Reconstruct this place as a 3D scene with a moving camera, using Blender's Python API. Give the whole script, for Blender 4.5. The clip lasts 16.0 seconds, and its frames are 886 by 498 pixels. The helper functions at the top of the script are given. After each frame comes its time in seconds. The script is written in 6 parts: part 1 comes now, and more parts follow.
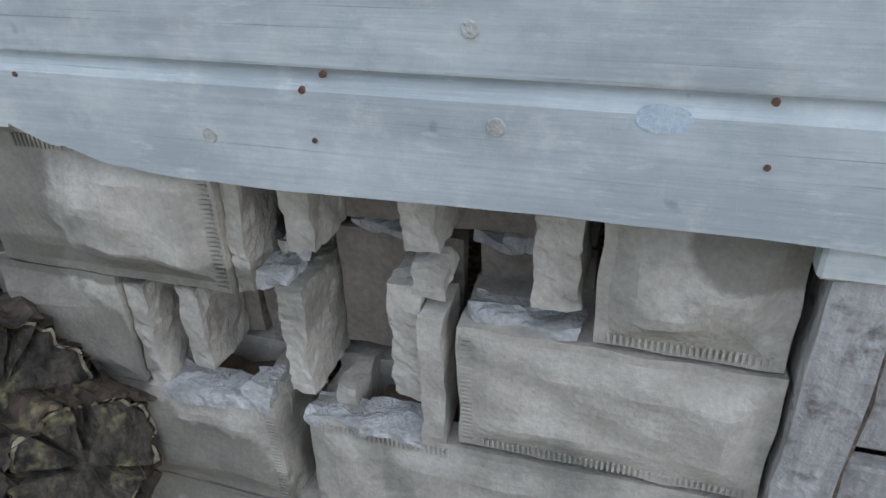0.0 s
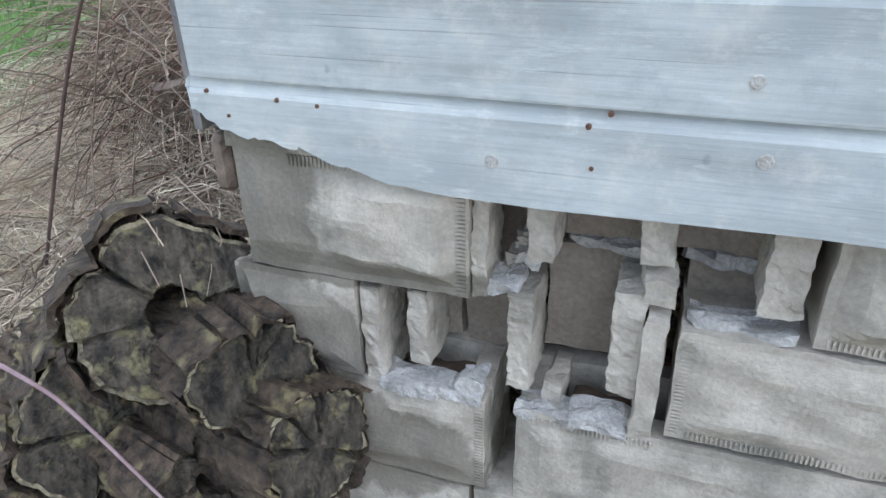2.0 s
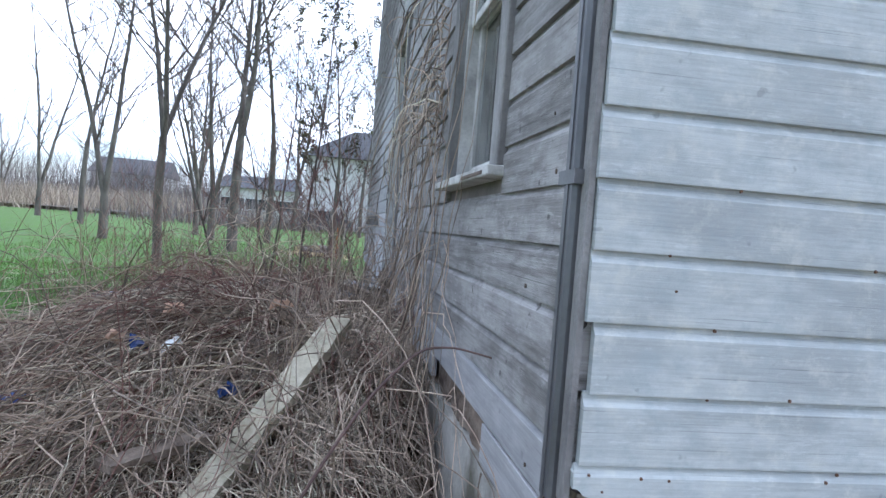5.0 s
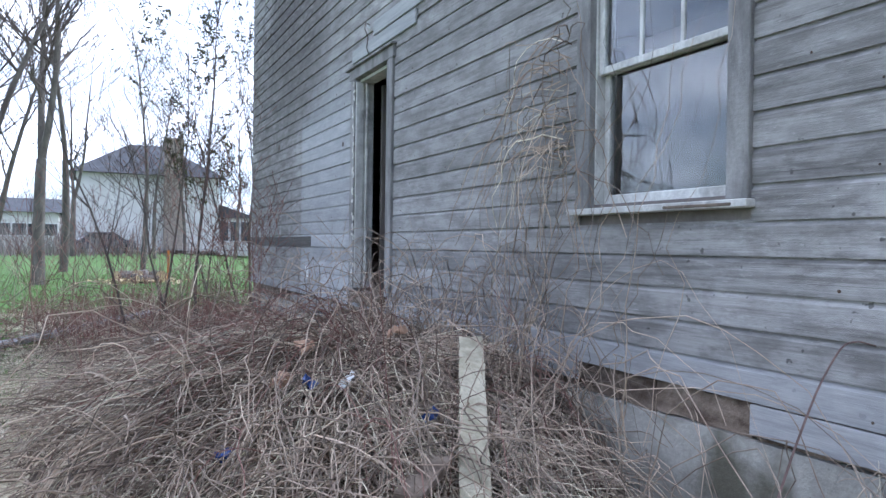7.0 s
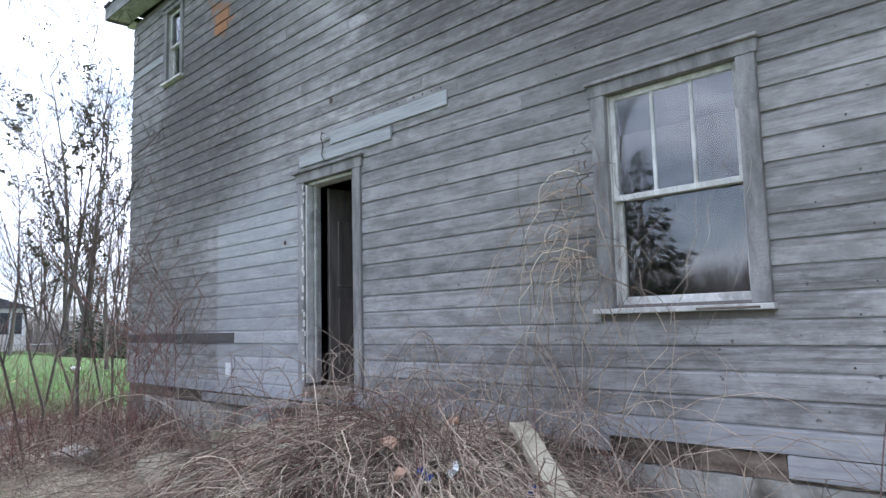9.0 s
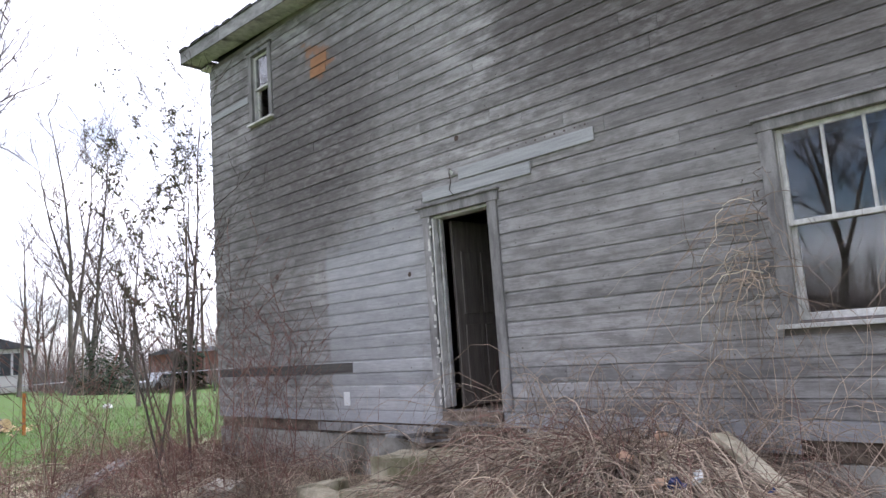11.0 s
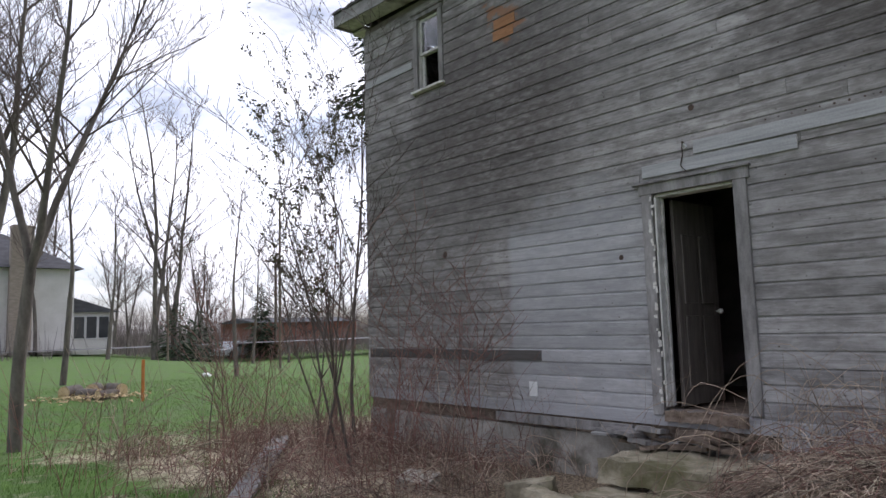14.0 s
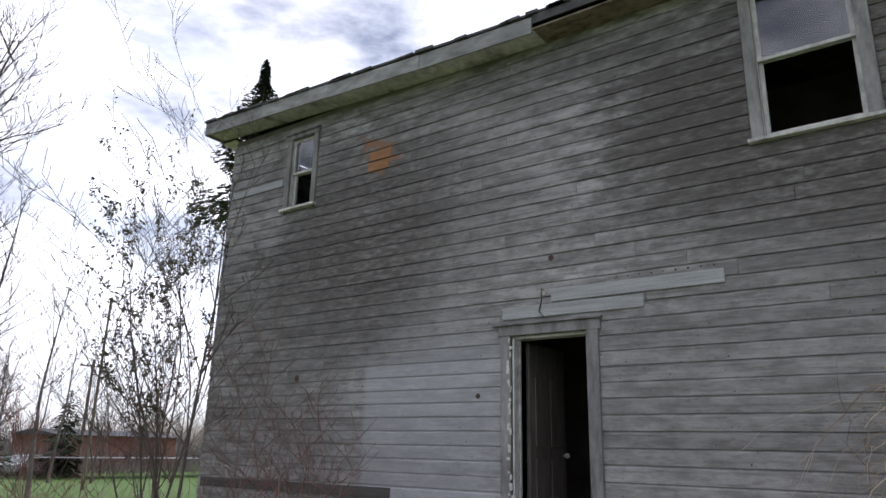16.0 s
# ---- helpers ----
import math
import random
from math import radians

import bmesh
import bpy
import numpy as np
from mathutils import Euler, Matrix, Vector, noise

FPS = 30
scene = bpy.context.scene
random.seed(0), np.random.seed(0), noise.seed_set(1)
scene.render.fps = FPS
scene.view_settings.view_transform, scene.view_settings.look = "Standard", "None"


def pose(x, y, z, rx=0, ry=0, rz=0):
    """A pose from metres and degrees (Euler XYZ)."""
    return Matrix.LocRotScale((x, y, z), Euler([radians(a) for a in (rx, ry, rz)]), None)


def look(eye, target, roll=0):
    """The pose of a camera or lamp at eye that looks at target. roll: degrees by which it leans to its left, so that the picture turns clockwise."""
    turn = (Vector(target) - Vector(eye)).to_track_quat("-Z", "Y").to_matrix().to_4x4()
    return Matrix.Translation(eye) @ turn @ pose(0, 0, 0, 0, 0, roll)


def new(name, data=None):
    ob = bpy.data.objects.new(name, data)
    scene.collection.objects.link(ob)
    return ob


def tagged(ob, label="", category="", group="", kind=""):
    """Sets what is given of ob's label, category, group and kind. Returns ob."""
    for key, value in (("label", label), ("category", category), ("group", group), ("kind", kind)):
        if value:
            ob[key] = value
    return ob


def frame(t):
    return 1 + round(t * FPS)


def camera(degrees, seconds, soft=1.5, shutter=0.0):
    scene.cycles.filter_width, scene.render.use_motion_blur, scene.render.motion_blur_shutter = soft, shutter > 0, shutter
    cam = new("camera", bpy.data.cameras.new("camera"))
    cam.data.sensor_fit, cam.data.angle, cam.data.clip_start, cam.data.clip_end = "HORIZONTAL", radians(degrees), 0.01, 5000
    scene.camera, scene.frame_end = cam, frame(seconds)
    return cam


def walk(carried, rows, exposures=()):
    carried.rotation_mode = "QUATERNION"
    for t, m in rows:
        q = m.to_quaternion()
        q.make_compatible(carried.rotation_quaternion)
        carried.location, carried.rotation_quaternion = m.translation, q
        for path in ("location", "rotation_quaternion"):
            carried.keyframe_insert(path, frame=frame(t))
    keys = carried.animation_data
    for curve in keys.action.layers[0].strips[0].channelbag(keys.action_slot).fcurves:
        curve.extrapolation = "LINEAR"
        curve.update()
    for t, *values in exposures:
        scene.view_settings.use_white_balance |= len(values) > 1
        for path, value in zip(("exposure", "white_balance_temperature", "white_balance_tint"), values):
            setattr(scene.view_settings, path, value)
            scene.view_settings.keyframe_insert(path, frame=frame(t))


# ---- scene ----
cam = camera(64.7, 16.0)
PATH = [
    (0, (0.88, -0.59, 1.13), (0.348, 1.045, 0.109), -2.1),
    (0.5, (0.791, -0.619, 1.111), (0.314, 1.035, 0.093), -1.8),
    (1, (0.732, -0.641, 1.107), (0.207, 0.991, 0.077), -2.3),
    (1.5, (0.683, -0.682, 1.11), (0.085, 0.93, 0.087), -2.6),
    (2, (0.654, -0.78, 1.197), (0.054, 0.857, 0.217), -1.7),
    (2.5, (0.661, -0.945, 1.26), (0.083, 0.745, 0.358), -2.7),
    (3, (0.598, -1.071, 1.298), (0.107, 0.667, 0.439), -1.3),
    (3.5, (0.379, -1.212, 1.331), (0.136, 0.66, 0.67), 1.3),
    (4, (0.161, -1.324, 1.383), (-0.132, 0.599, 0.916), 1.1),
    (4.2, (0.051, -1.309, 1.388), (-0.128, 0.654, 1.049), 2.0),
    (6.3, (-1.655, -1.3, 1.366), (-0.935, 0.565, 1.412), 3.3),
    (6.5, (-1.847, -1.253, 1.361), (-1.06, 0.585, 1.376), 2.5),
    (7, (-2.325, -1.078, 1.395), (-1.416, 0.703, 1.387), 0.8),
    (7.5, (-2.811, -0.97, 1.42), (-1.841, 0.778, 1.348), 0.2),
    (8, (-3.165, -0.835, 1.441), (-2.014, 0.8, 1.408), 0.2),
    (8.5, (-3.526, -0.741, 1.499), (-2.239, 0.784, 1.624), 0.4),
    (8.7, (-3.684, -0.71, 1.509), (-2.331, 0.752, 1.687), 0.2),
    (10.8, (-5.137, 0.011, 1.65), (-3.704, 1.372, 1.954), -4.7),
    (11, (-5.25, 0.121, 1.646), (-3.827, 1.501, 1.911), -4.2),
    (11.5, (-5.544, 0.427, 1.626), (-4.116, 1.821, 1.754), -5.7),
    (12, (-5.617, 0.723, 1.662), (-4.244, 2.176, 1.715), -4.0),
    (12.5, (-5.749, 0.979, 1.714), (-4.438, 2.489, 1.76), -2.8),
    (13, (-5.931, 1.257, 1.762), (-4.641, 2.781, 1.883), -3.2),
    (13.5, (-5.945, 1.536, 1.772), (-4.674, 3.07, 1.949), -3.0),
    (14, (-5.958, 1.691, 1.798), (-4.643, 3.183, 2.014), -1.6),
    (14.5, (-5.946, 1.775, 1.873), (-4.567, 3.197, 2.149), -1.1),
    (15, (-5.993, 1.811, 1.913), (-4.582, 3.178, 2.286), -0.3),
    (15.5, (-6.052, 1.822, 1.894), (-4.556, 3.062, 2.371), 1.6),
    (16, (-6.069, 1.846, 1.883), (-4.511, 2.971, 2.437), 1.3),
]
# exposure and white balance along the walk
EXPO = [(0.0, 0.3, 5700, 9), (1.0, 0.68, 5700, 9), (2.0, 0.88, 5700, 9), (3.0, 0.8, 5650, 10), (4.2, 0.65, 5500, 11), (6.3, 0.73, 5350, 14), (8.7, 0.78, 5550, 15), (10.8, 0.62, 6150, 20),
        (12.5, 0.42, 6300, 23), (14.0, -0.1, 6250, 19), (16.0, -0.1, 6250, 18)]
walk(cam, [(t, look(e, g, r)) for t, e, g, r in PATH], EXPO)


# ---------------------------------------------------------------- world and sun
def nodes_of(owner):
    owner.use_nodes = True
    tree = owner.node_tree
    tree.nodes.clear()
    return tree


def link(tree, a, b):
    tree.links.new(a, b)


def add(tree, kind, **values):
    n = tree.nodes.new(kind)
    for key, value in values.items():
        n.inputs[key].default_value = value
    return n


world = bpy.data.worlds.new("sky")
scene.world = world
wt = nodes_of(world)
sky = wt.nodes.new("ShaderNodeTexSky")
sky.sky_type = "NISHITA"
sky.sun_disc = False
sky.sun_elevation, sky.sun_rotation = radians(38), radians(110)
coord = wt.nodes.new("ShaderNodeTexCoord")
cmap = add(wt, "ShaderNodeMapping", Scale=(1.0, 1.0, 2.6))
link(wt, coord.outputs["Generated"], cmap.inputs["Vector"])
cloud = add(wt, "ShaderNodeTexNoise", Scale=1.9, Detail=7.0, Roughness=0.58)
ramp = wt.nodes.new("ShaderNodeValToRGB")
ramp.color_ramp.elements[0].position, ramp.color_ramp.elements[1].position = 0.43, 0.64
mixw = wt.nodes.new("ShaderNodeMixRGB")
shade = add(wt, "ShaderNodeTexNoise", Scale=4.2, Detail=6.0, Roughness=0.6)
grey = wt.nodes.new("ShaderNodeValToRGB")
grey.color_ramp.elements[0].position, grey.color_ramp.elements[1].position = 0.36, 0.56
grey.color_ramp.elements[0].color, grey.color_ramp.elements[1].color = (0.72, 0.75, 0.8, 1), (1, 1, 1, 1)
body = wt.nodes.new("ShaderNodeMixRGB")
body.blend_type = "MULTIPLY"
body.inputs[0].default_value = 1.0
body.inputs[1].default_value = (20.5, 20.8, 21.4, 1)
link(wt, cmap.outputs[0], shade.inputs["Vector"])
link(wt, shade.outputs[0], grey.inputs[0])
link(wt, grey.outputs[0], body.inputs[2])
link(wt, body.outputs[0], mixw.inputs[2])
bg = add(wt, "ShaderNodeBackground", Strength=0.105)
wout = wt.nodes.new("ShaderNodeOutputWorld")
link(wt, cmap.outputs[0], cloud.inputs["Vector"])
bank = wt.nodes.new("ShaderNodeVectorMath")
bank.operation = "DOT_PRODUCT"
bank.inputs[1].default_value = (0.05, 0.05, 0.06)
heavier = wt.nodes.new("ShaderNodeMath")
heavier.operation = "ADD"
link(wt, coord.outputs["Generated"], bank.inputs[0])
link(wt, bank.outputs["Value"], heavier.inputs[0])
link(wt, cloud.outputs[0], heavier.inputs[1])
link(wt, heavier.outputs[0], ramp.inputs[0])
link(wt, ramp.outputs[0], mixw.inputs[0])
link(wt, sky.outputs[0], mixw.inputs[1])
link(wt, mixw.outputs[0], bg.inputs[0])
link(wt, bg.outputs[0], wout.inputs[0])

sun = new("sun", bpy.data.lights.new("sun", "SUN"))
sun.data.energy, sun.data.angle, sun.data.color = 1.0, radians(12), (1.0, 0.95, 0.88)
sun.matrix_world = look((20, 8, 19), (0, 0, 0))


# ---------------------------------------------------------------- materials
def material(name, dark, light, scale=(3, 3, 3), rough=0.85, bump=0.3, fine=60.0, detail=6, metal=0.0, per_object=0.0, island=0.0, third=None, third_at=0.6, third_scale=1.7, grit=0.5, damp=()):
    """Two-colour noise at two scales, an optional third colour in patches, and bump."""
    m = bpy.data.materials.new(name)
    t = nodes_of(m)
    geo = t.nodes.new("ShaderNodeNewGeometry")
    mp = add(t, "ShaderNodeMapping", Scale=scale)
    link(t, geo.outputs["Position"], mp.inputs["Vector"])
    n1 = add(t, "ShaderNodeTexNoise", Scale=1.0, Detail=float(detail), Roughness=0.62)
    n2 = add(t, "ShaderNodeTexNoise", Scale=fine, Detail=4.0, Roughness=0.6)
    link(t, mp.outputs[0], n1.inputs["Vector"])
    link(t, geo.outputs["Position"], n2.inputs["Vector"])
    r = t.nodes.new("ShaderNodeValToRGB")
    r.color_ramp.elements[0].position, r.color_ramp.elements[1].position = 0.32, 0.68
    r.color_ramp.elements[0].color, r.color_ramp.elements[1].color = (*dark, 1), (*light, 1)
    link(t, n1.outputs[0], r.inputs[0])
    color = r.outputs[0]
    if third:
        n3 = add(t, "ShaderNodeTexNoise", Scale=third_scale, Detail=5.0, Roughness=0.6)
        link(t, geo.outputs["Position"], n3.inputs["Vector"])
        r3 = t.nodes.new("ShaderNodeValToRGB")
        r3.color_ramp.elements[0].position, r3.color_ramp.elements[1].position = third_at - 0.06, third_at + 0.08
        link(t, n3.outputs[0], r3.inputs[0])
        mx = t.nodes.new("ShaderNodeMixRGB")
        mx.inputs[2].default_value = (*third, 1)
        link(t, r3.outputs[0], mx.inputs[0])
        link(t, color, mx.inputs[1])
        color = mx.outputs[0]
    if damp:
        sep = t.nodes.new("ShaderNodeSeparateXYZ")
        link(t, geo.outputs["Position"], sep.inputs[0])
        wave = add(t, "ShaderNodeTexNoise", Scale=9.0, Detail=6.0, Roughness=0.6)
        link(t, geo.outputs["Position"], wave.inputs["Vector"])
        wavy = value_node(t, "MULTIPLY_ADD", wave.outputs[0], 3.2, -1.6)
        for cx, cz, rx, rz in damp:
            a = value_node(t, "POWER", value_node(t, "ABSOLUTE", value_node(t, "MULTIPLY_ADD", sep.outputs["X"], 1 / rx, -cx / rx)), 2.0)
            b2 = value_node(t, "POWER", value_node(t, "ABSOLUTE", value_node(t, "MULTIPLY_ADD", sep.outputs["Z"], 1 / rz, -cz / rz)), 2.0)
            inside = value_node(t, "SUBTRACT", 1.0, step_node(t, value_node(t, "ADD", value_node(t, "ADD", a, b2), wavy), 0.75, 1.15))
            color = mix_node(t, value_node(t, "MULTIPLY", inside, 0.75), color, (0.15, 0.135, 0.105))
    hsv = add(t, "ShaderNodeHueSaturation")
    link(t, color, hsv.inputs["Color"])
    f = t.nodes.new("ShaderNodeMath")
    f.operation = "MULTIPLY_ADD"
    f.inputs[1].default_value, f.inputs[2].default_value = grit, 1 - grit / 2
    link(t, n2.outputs[0], f.inputs[0])
    value = f.outputs[0]
    for amount, source in ((per_object, "object"), (island, "island")):
        if amount:
            info = t.nodes.new("ShaderNodeObjectInfo") if source == "object" else geo
            g = t.nodes.new("ShaderNodeMath")
            g.operation = "MULTIPLY_ADD"
            g.inputs[1].default_value, g.inputs[2].default_value = 2 * amount, 1 - amount
            link(t, info.outputs["Random" if source == "object" else "Random Per Island"], g.inputs[0])
            h = t.nodes.new("ShaderNodeMath")
            h.operation = "MULTIPLY"
            link(t, g.outputs[0], h.inputs[0])
            link(t, value, h.inputs[1])
            value = h.outputs[0]
    link(t, value, hsv.inputs["Value"])
    b = add(t, "ShaderNodeBsdfPrincipled", Roughness=rough, Metallic=metal)
    link(t, hsv.outputs[0], b.inputs["Base Color"])
    if bump:
        bp = add(t, "ShaderNodeBump", Strength=bump, Distance=0.01)
        link(t, n2.outputs[0], bp.inputs["Height"])
        link(t, bp.outputs[0], b.inputs["Normal"])
    o = t.nodes.new("ShaderNodeOutputMaterial")
    link(t, b.outputs[0], o.inputs[0])
    return m


def value_node(t, op, a, b=None, c=None):
    n = t.nodes.new("ShaderNodeMath")
    n.operation = op
    for i, v in enumerate((a, b, c)):
        if v is None:
            continue
        if isinstance(v, (int, float)):
            n.inputs[i].default_value = v
        else:
            link(t, v, n.inputs[i])
    return n.outputs[0]


def step_node(t, v, lo, hi):
    n = t.nodes.new("ShaderNodeMapRange")
    n.interpolation_type = "SMOOTHSTEP"
    n.inputs["From Min"].default_value, n.inputs["From Max"].default_value = lo, hi
    link(t, v, n.inputs["Value"])
    return n.outputs[0]


def mix_node(t, fac, a, b):
    n = t.nodes.new("ShaderNodeMixRGB")
    for i, v in enumerate((fac, a, b)):
        if isinstance(v, tuple):
            n.inputs[i].default_value = (*v, 1)
        elif isinstance(v, (int, float)):
            n.inputs[i].default_value = v
        else:
            link(t, v, n.inputs[i])
    return n.outputs[0]


def siding_material(name, along, pale, grey, dark, stains, wear=1.0):
    """Weathered painted boards: grain along the board, flaked paint, knots of damp, and the stains of the wall."""
    m = bpy.data.materials.new(name)
    t = nodes_of(m)
    geo = t.nodes.new("ShaderNodeNewGeometry")
    info = t.nodes.new("ShaderNodeObjectInfo")
    sep = t.nodes.new("ShaderNodeSeparateXYZ")
    link(t, geo.outputs["Position"], sep.inputs[0])
    run, z = sep.outputs["Y" if along == "y" else "X"], sep.outputs["Z"]
    shift = value_node(t, "MULTIPLY", info.outputs["Random"], 37.0)
    comb = t.nodes.new("ShaderNodeCombineXYZ")
    link(t, value_node(t, "ADD", run, shift), comb.inputs[0])
    link(t, z, comb.inputs[1])
    link(t, shift, comb.inputs[2])

    def noise_at(scale, detail=5.0, rough=0.6):
        mp = add(t, "ShaderNodeMapping", Scale=scale)
        link(t, comb.outputs[0], mp.inputs["Vector"])
        n = add(t, "ShaderNodeTexNoise", Scale=1.0, Detail=detail, Roughness=rough)
        link(t, mp.outputs[0], n.inputs["Vector"])
        return n.outputs[0]

    grain = noise_at((5, 170, 1), 6.0, 0.7)
    streak = noise_at((1.3, 26, 1), 5.0)
    patch = noise_at((3.0, 8.0, 1), 6.0, 0.65)
    flat = add(t, "ShaderNodeTexNoise", Scale=0.9, Detail=5.0, Roughness=0.6)
    link(t, geo.outputs["Position"], flat.inputs["Vector"])
    flake = noise_at((14, 60, 1), 6.0, 0.7)
    blot = noise_at((7.0, 22.0, 1), 7.0, 0.7)
    c = mix_node(t, step_node(t, patch, 0.36, 0.64), grey, pale)
    c = mix_node(t, value_node(t, "MULTIPLY", step_node(t, streak, 0.50, 0.68), 0.6 * wear * wear), c, dark)
    c = mix_node(t, value_node(t, "MULTIPLY", step_node(t, blot, 0.52, 0.66), 0.45 * wear), c, dark)
    c = mix_node(t, value_node(t, "MULTIPLY", step_node(t, flake, 0.56, 0.68), 0.4), c, tuple(min(0.75, v * 1.3) for v in pale))
    check = noise_at((2.0, 230, 1), 3.0, 0.5)
    c = mix_node(t, value_node(t, "MULTIPLY", step_node(t, check, 0.66, 0.72), 0.7 if stains else 0.45), c, tuple(v * 0.4 for v in dark))
    spot = noise_at((22, 22, 1), 2.0, 0.5)
    c = mix_node(t, value_node(t, "MULTIPLY", step_node(t, spot, 0.70, 0.76), 0.8 * wear), c, tuple(v * 0.5 for v in dark))
    cross = add(t, "ShaderNodeTexNoise", Scale=3.2 if stains else 5.0, Detail=9.0, Roughness=0.72)
    link(t, geo.outputs["Position"], cross.inputs["Vector"])
    c = mix_node(t, value_node(t, "MULTIPLY", step_node(t, cross.outputs[0], 0.50, 0.66), 0.32 * wear), c, dark)
    c = mix_node(t, value_node(t, "MULTIPLY", step_node(t, value_node(t, "SUBTRACT", 1.0, cross.outputs[0]), 0.53, 0.68), 0.25), c, pale)
    if not stains:
        mottle = add(t, "ShaderNodeTexNoise", Scale=11.0, Detail=9.0, Roughness=0.7)
        link(t, geo.outputs["Position"], mottle.inputs["Vector"])
        c = mix_node(t, value_node(t, "MULTIPLY", step_node(t, mottle.outputs[0], 0.50, 0.66), 0.6), c, (0.33, 0.37, 0.375))
        c = mix_node(t, value_node(t, "MULTIPLY", step_node(t, value_node(t, "SUBTRACT", 1.0, mottle.outputs[0]), 0.50, 0.66), 0.5), c, (0.6, 0.6, 0.54))
    if stains:
        warp = value_node(t, "ADD", value_node(t, "MULTIPLY_ADD", flat.outputs[0], 2.0, -1.0), value_node(t, "MULTIPLY_ADD", patch, 1.8, -0.9))
        wide = value_node(t, "ADD", run, warp)
        high = value_node(t, "ADD", z, value_node(t, "MULTIPLY", warp, 0.6))

        def oval(cy, cz, ry, rz, soft=0.9):
            a = value_node(t, "POWER", value_node(t, "ABSOLUTE", value_node(t, "MULTIPLY", value_node(t, "SUBTRACT", wide, cy), 1 / ry)), 2.0)
            b = value_node(t, "POWER", value_node(t, "ABSOLUTE", value_node(t, "MULTIPLY", value_node(t, "SUBTRACT", high, cz), 1 / rz)), 2.0)
            return value_node(t, "SUBTRACT", 1.0, step_node(t, value_node(t, "ADD", a, b), 1 - soft, 1 + soft))

        for cy, cz, ry, rz, k in ((7.5, 4.5, 1.7, 1.35, 0.85), (9.2, 3.8, 1.5, 2.0, 0.25), (2.0, 4.9, 2.2, 1.5, 0.95), (8.8, 2.0, 1.4, 1.3, 0.22), (0.6, 3.9, 1.6, 0.9, 0.6), (4.9, 5.9, 1.2, 0.35, 0.5), (3.4, 5.0, 0.9, 0.9, 0.6)):
            broken = value_node(t, "MULTIPLY_ADD", step_node(t, blot, 0.34, 0.62), 0.5, 0.6)
            c = mix_node(t, value_node(t, "MULTIPLY", value_node(t, "MULTIPLY", oval(cy, cz, ry, rz), broken), k), c, (0.085, 0.072, 0.064))
        # the wall once sheltered by a porch kept more of its paint
        porch = value_node(t, "MULTIPLY", value_node(t, "SUBTRACT", 1.0, step_node(t, value_node(t, "ADD", run, value_node(t, "MULTIPLY", patch, 0.15)), 7.30, 7.40)),
                           value_node(t, "SUBTRACT", 1.0, step_node(t, high, 2.7, 3.3)))
        porch = value_node(t, "MULTIPLY", porch, value_node(t, "MULTIPLY_ADD", step_node(t, value_node(t, "ADD", run, warp), 3.4, 5.2), 0.85, 0.15))
        c = mix_node(t, value_node(t, "MULTIPLY", porch, 0.26), c, (0.38, 0.385, 0.4))
        c = mix_node(t, value_node(t, "MULTIPLY", oval(2.6, 2.4, 2.6, 1.2), 0.35), c, (0.17, 0.158, 0.148))
        beside = value_node(t, "MULTIPLY", porch, step_node(t, value_node(t, "ADD", run, value_node(t, "MULTIPLY", warp, 0.5)), 5.0, 5.8))
        c = mix_node(t, value_node(t, "MULTIPLY", beside, 0.4), c, (0.46, 0.465, 0.48))
        low = value_node(t, "SUBTRACT", 1.0, step_node(t, z, 0.93, 0.95))
        c = mix_node(t, value_node(t, "MULTIPLY", low, 0.5), c, (0.48, 0.48, 0.49))
        rust = oval(7.25, 5.42, 0.2, 0.22, 0.5)
        c = mix_node(t, value_node(t, "MULTIPLY", rust, 0.7), c, (0.3, 0.13, 0.05))
    tone = value_node(t, "MULTIPLY", value_node(t, "MULTIPLY_ADD", info.outputs["Random"], 0.3 if stains else 0.14, 0.85 if stains else 0.93), value_node(t, "MULTIPLY_ADD", grain, 0.8 if stains else 0.5, 0.6 if stains else 0.75))
    hsv = add(t, "ShaderNodeHueSaturation")
    link(t, c, hsv.inputs["Color"])
    link(t, tone, hsv.inputs["Value"])
    b = add(t, "ShaderNodeBsdfPrincipled", Roughness=0.8)
    link(t, hsv.outputs[0], b.inputs["Base Color"])
    bp = add(t, "ShaderNodeBump", Strength=0.6 if stains else 0.2, Distance=0.004)
    link(t, grain, bp.inputs["Height"])
    link(t, bp.outputs[0], b.inputs["Normal"])
    o = t.nodes.new("ShaderNodeOutputMaterial")
    link(t, b.outputs[0], o.inputs[0])
    return m


def glass_material():
    m = bpy.data.materials.new("window_glass")
    t = nodes_of(m)
    b = add(t, "ShaderNodeBsdfPrincipled", Roughness=0.015, IOR=1.62)
    b.inputs["Transmission Weight"].default_value = 1.0
    b.inputs["Base Color"].default_value = (0.92, 0.95, 0.95, 1)
    o = t.nodes.new("ShaderNodeOutputMaterial")
    link(t, b.outputs[0], o.inputs[0])
    return m


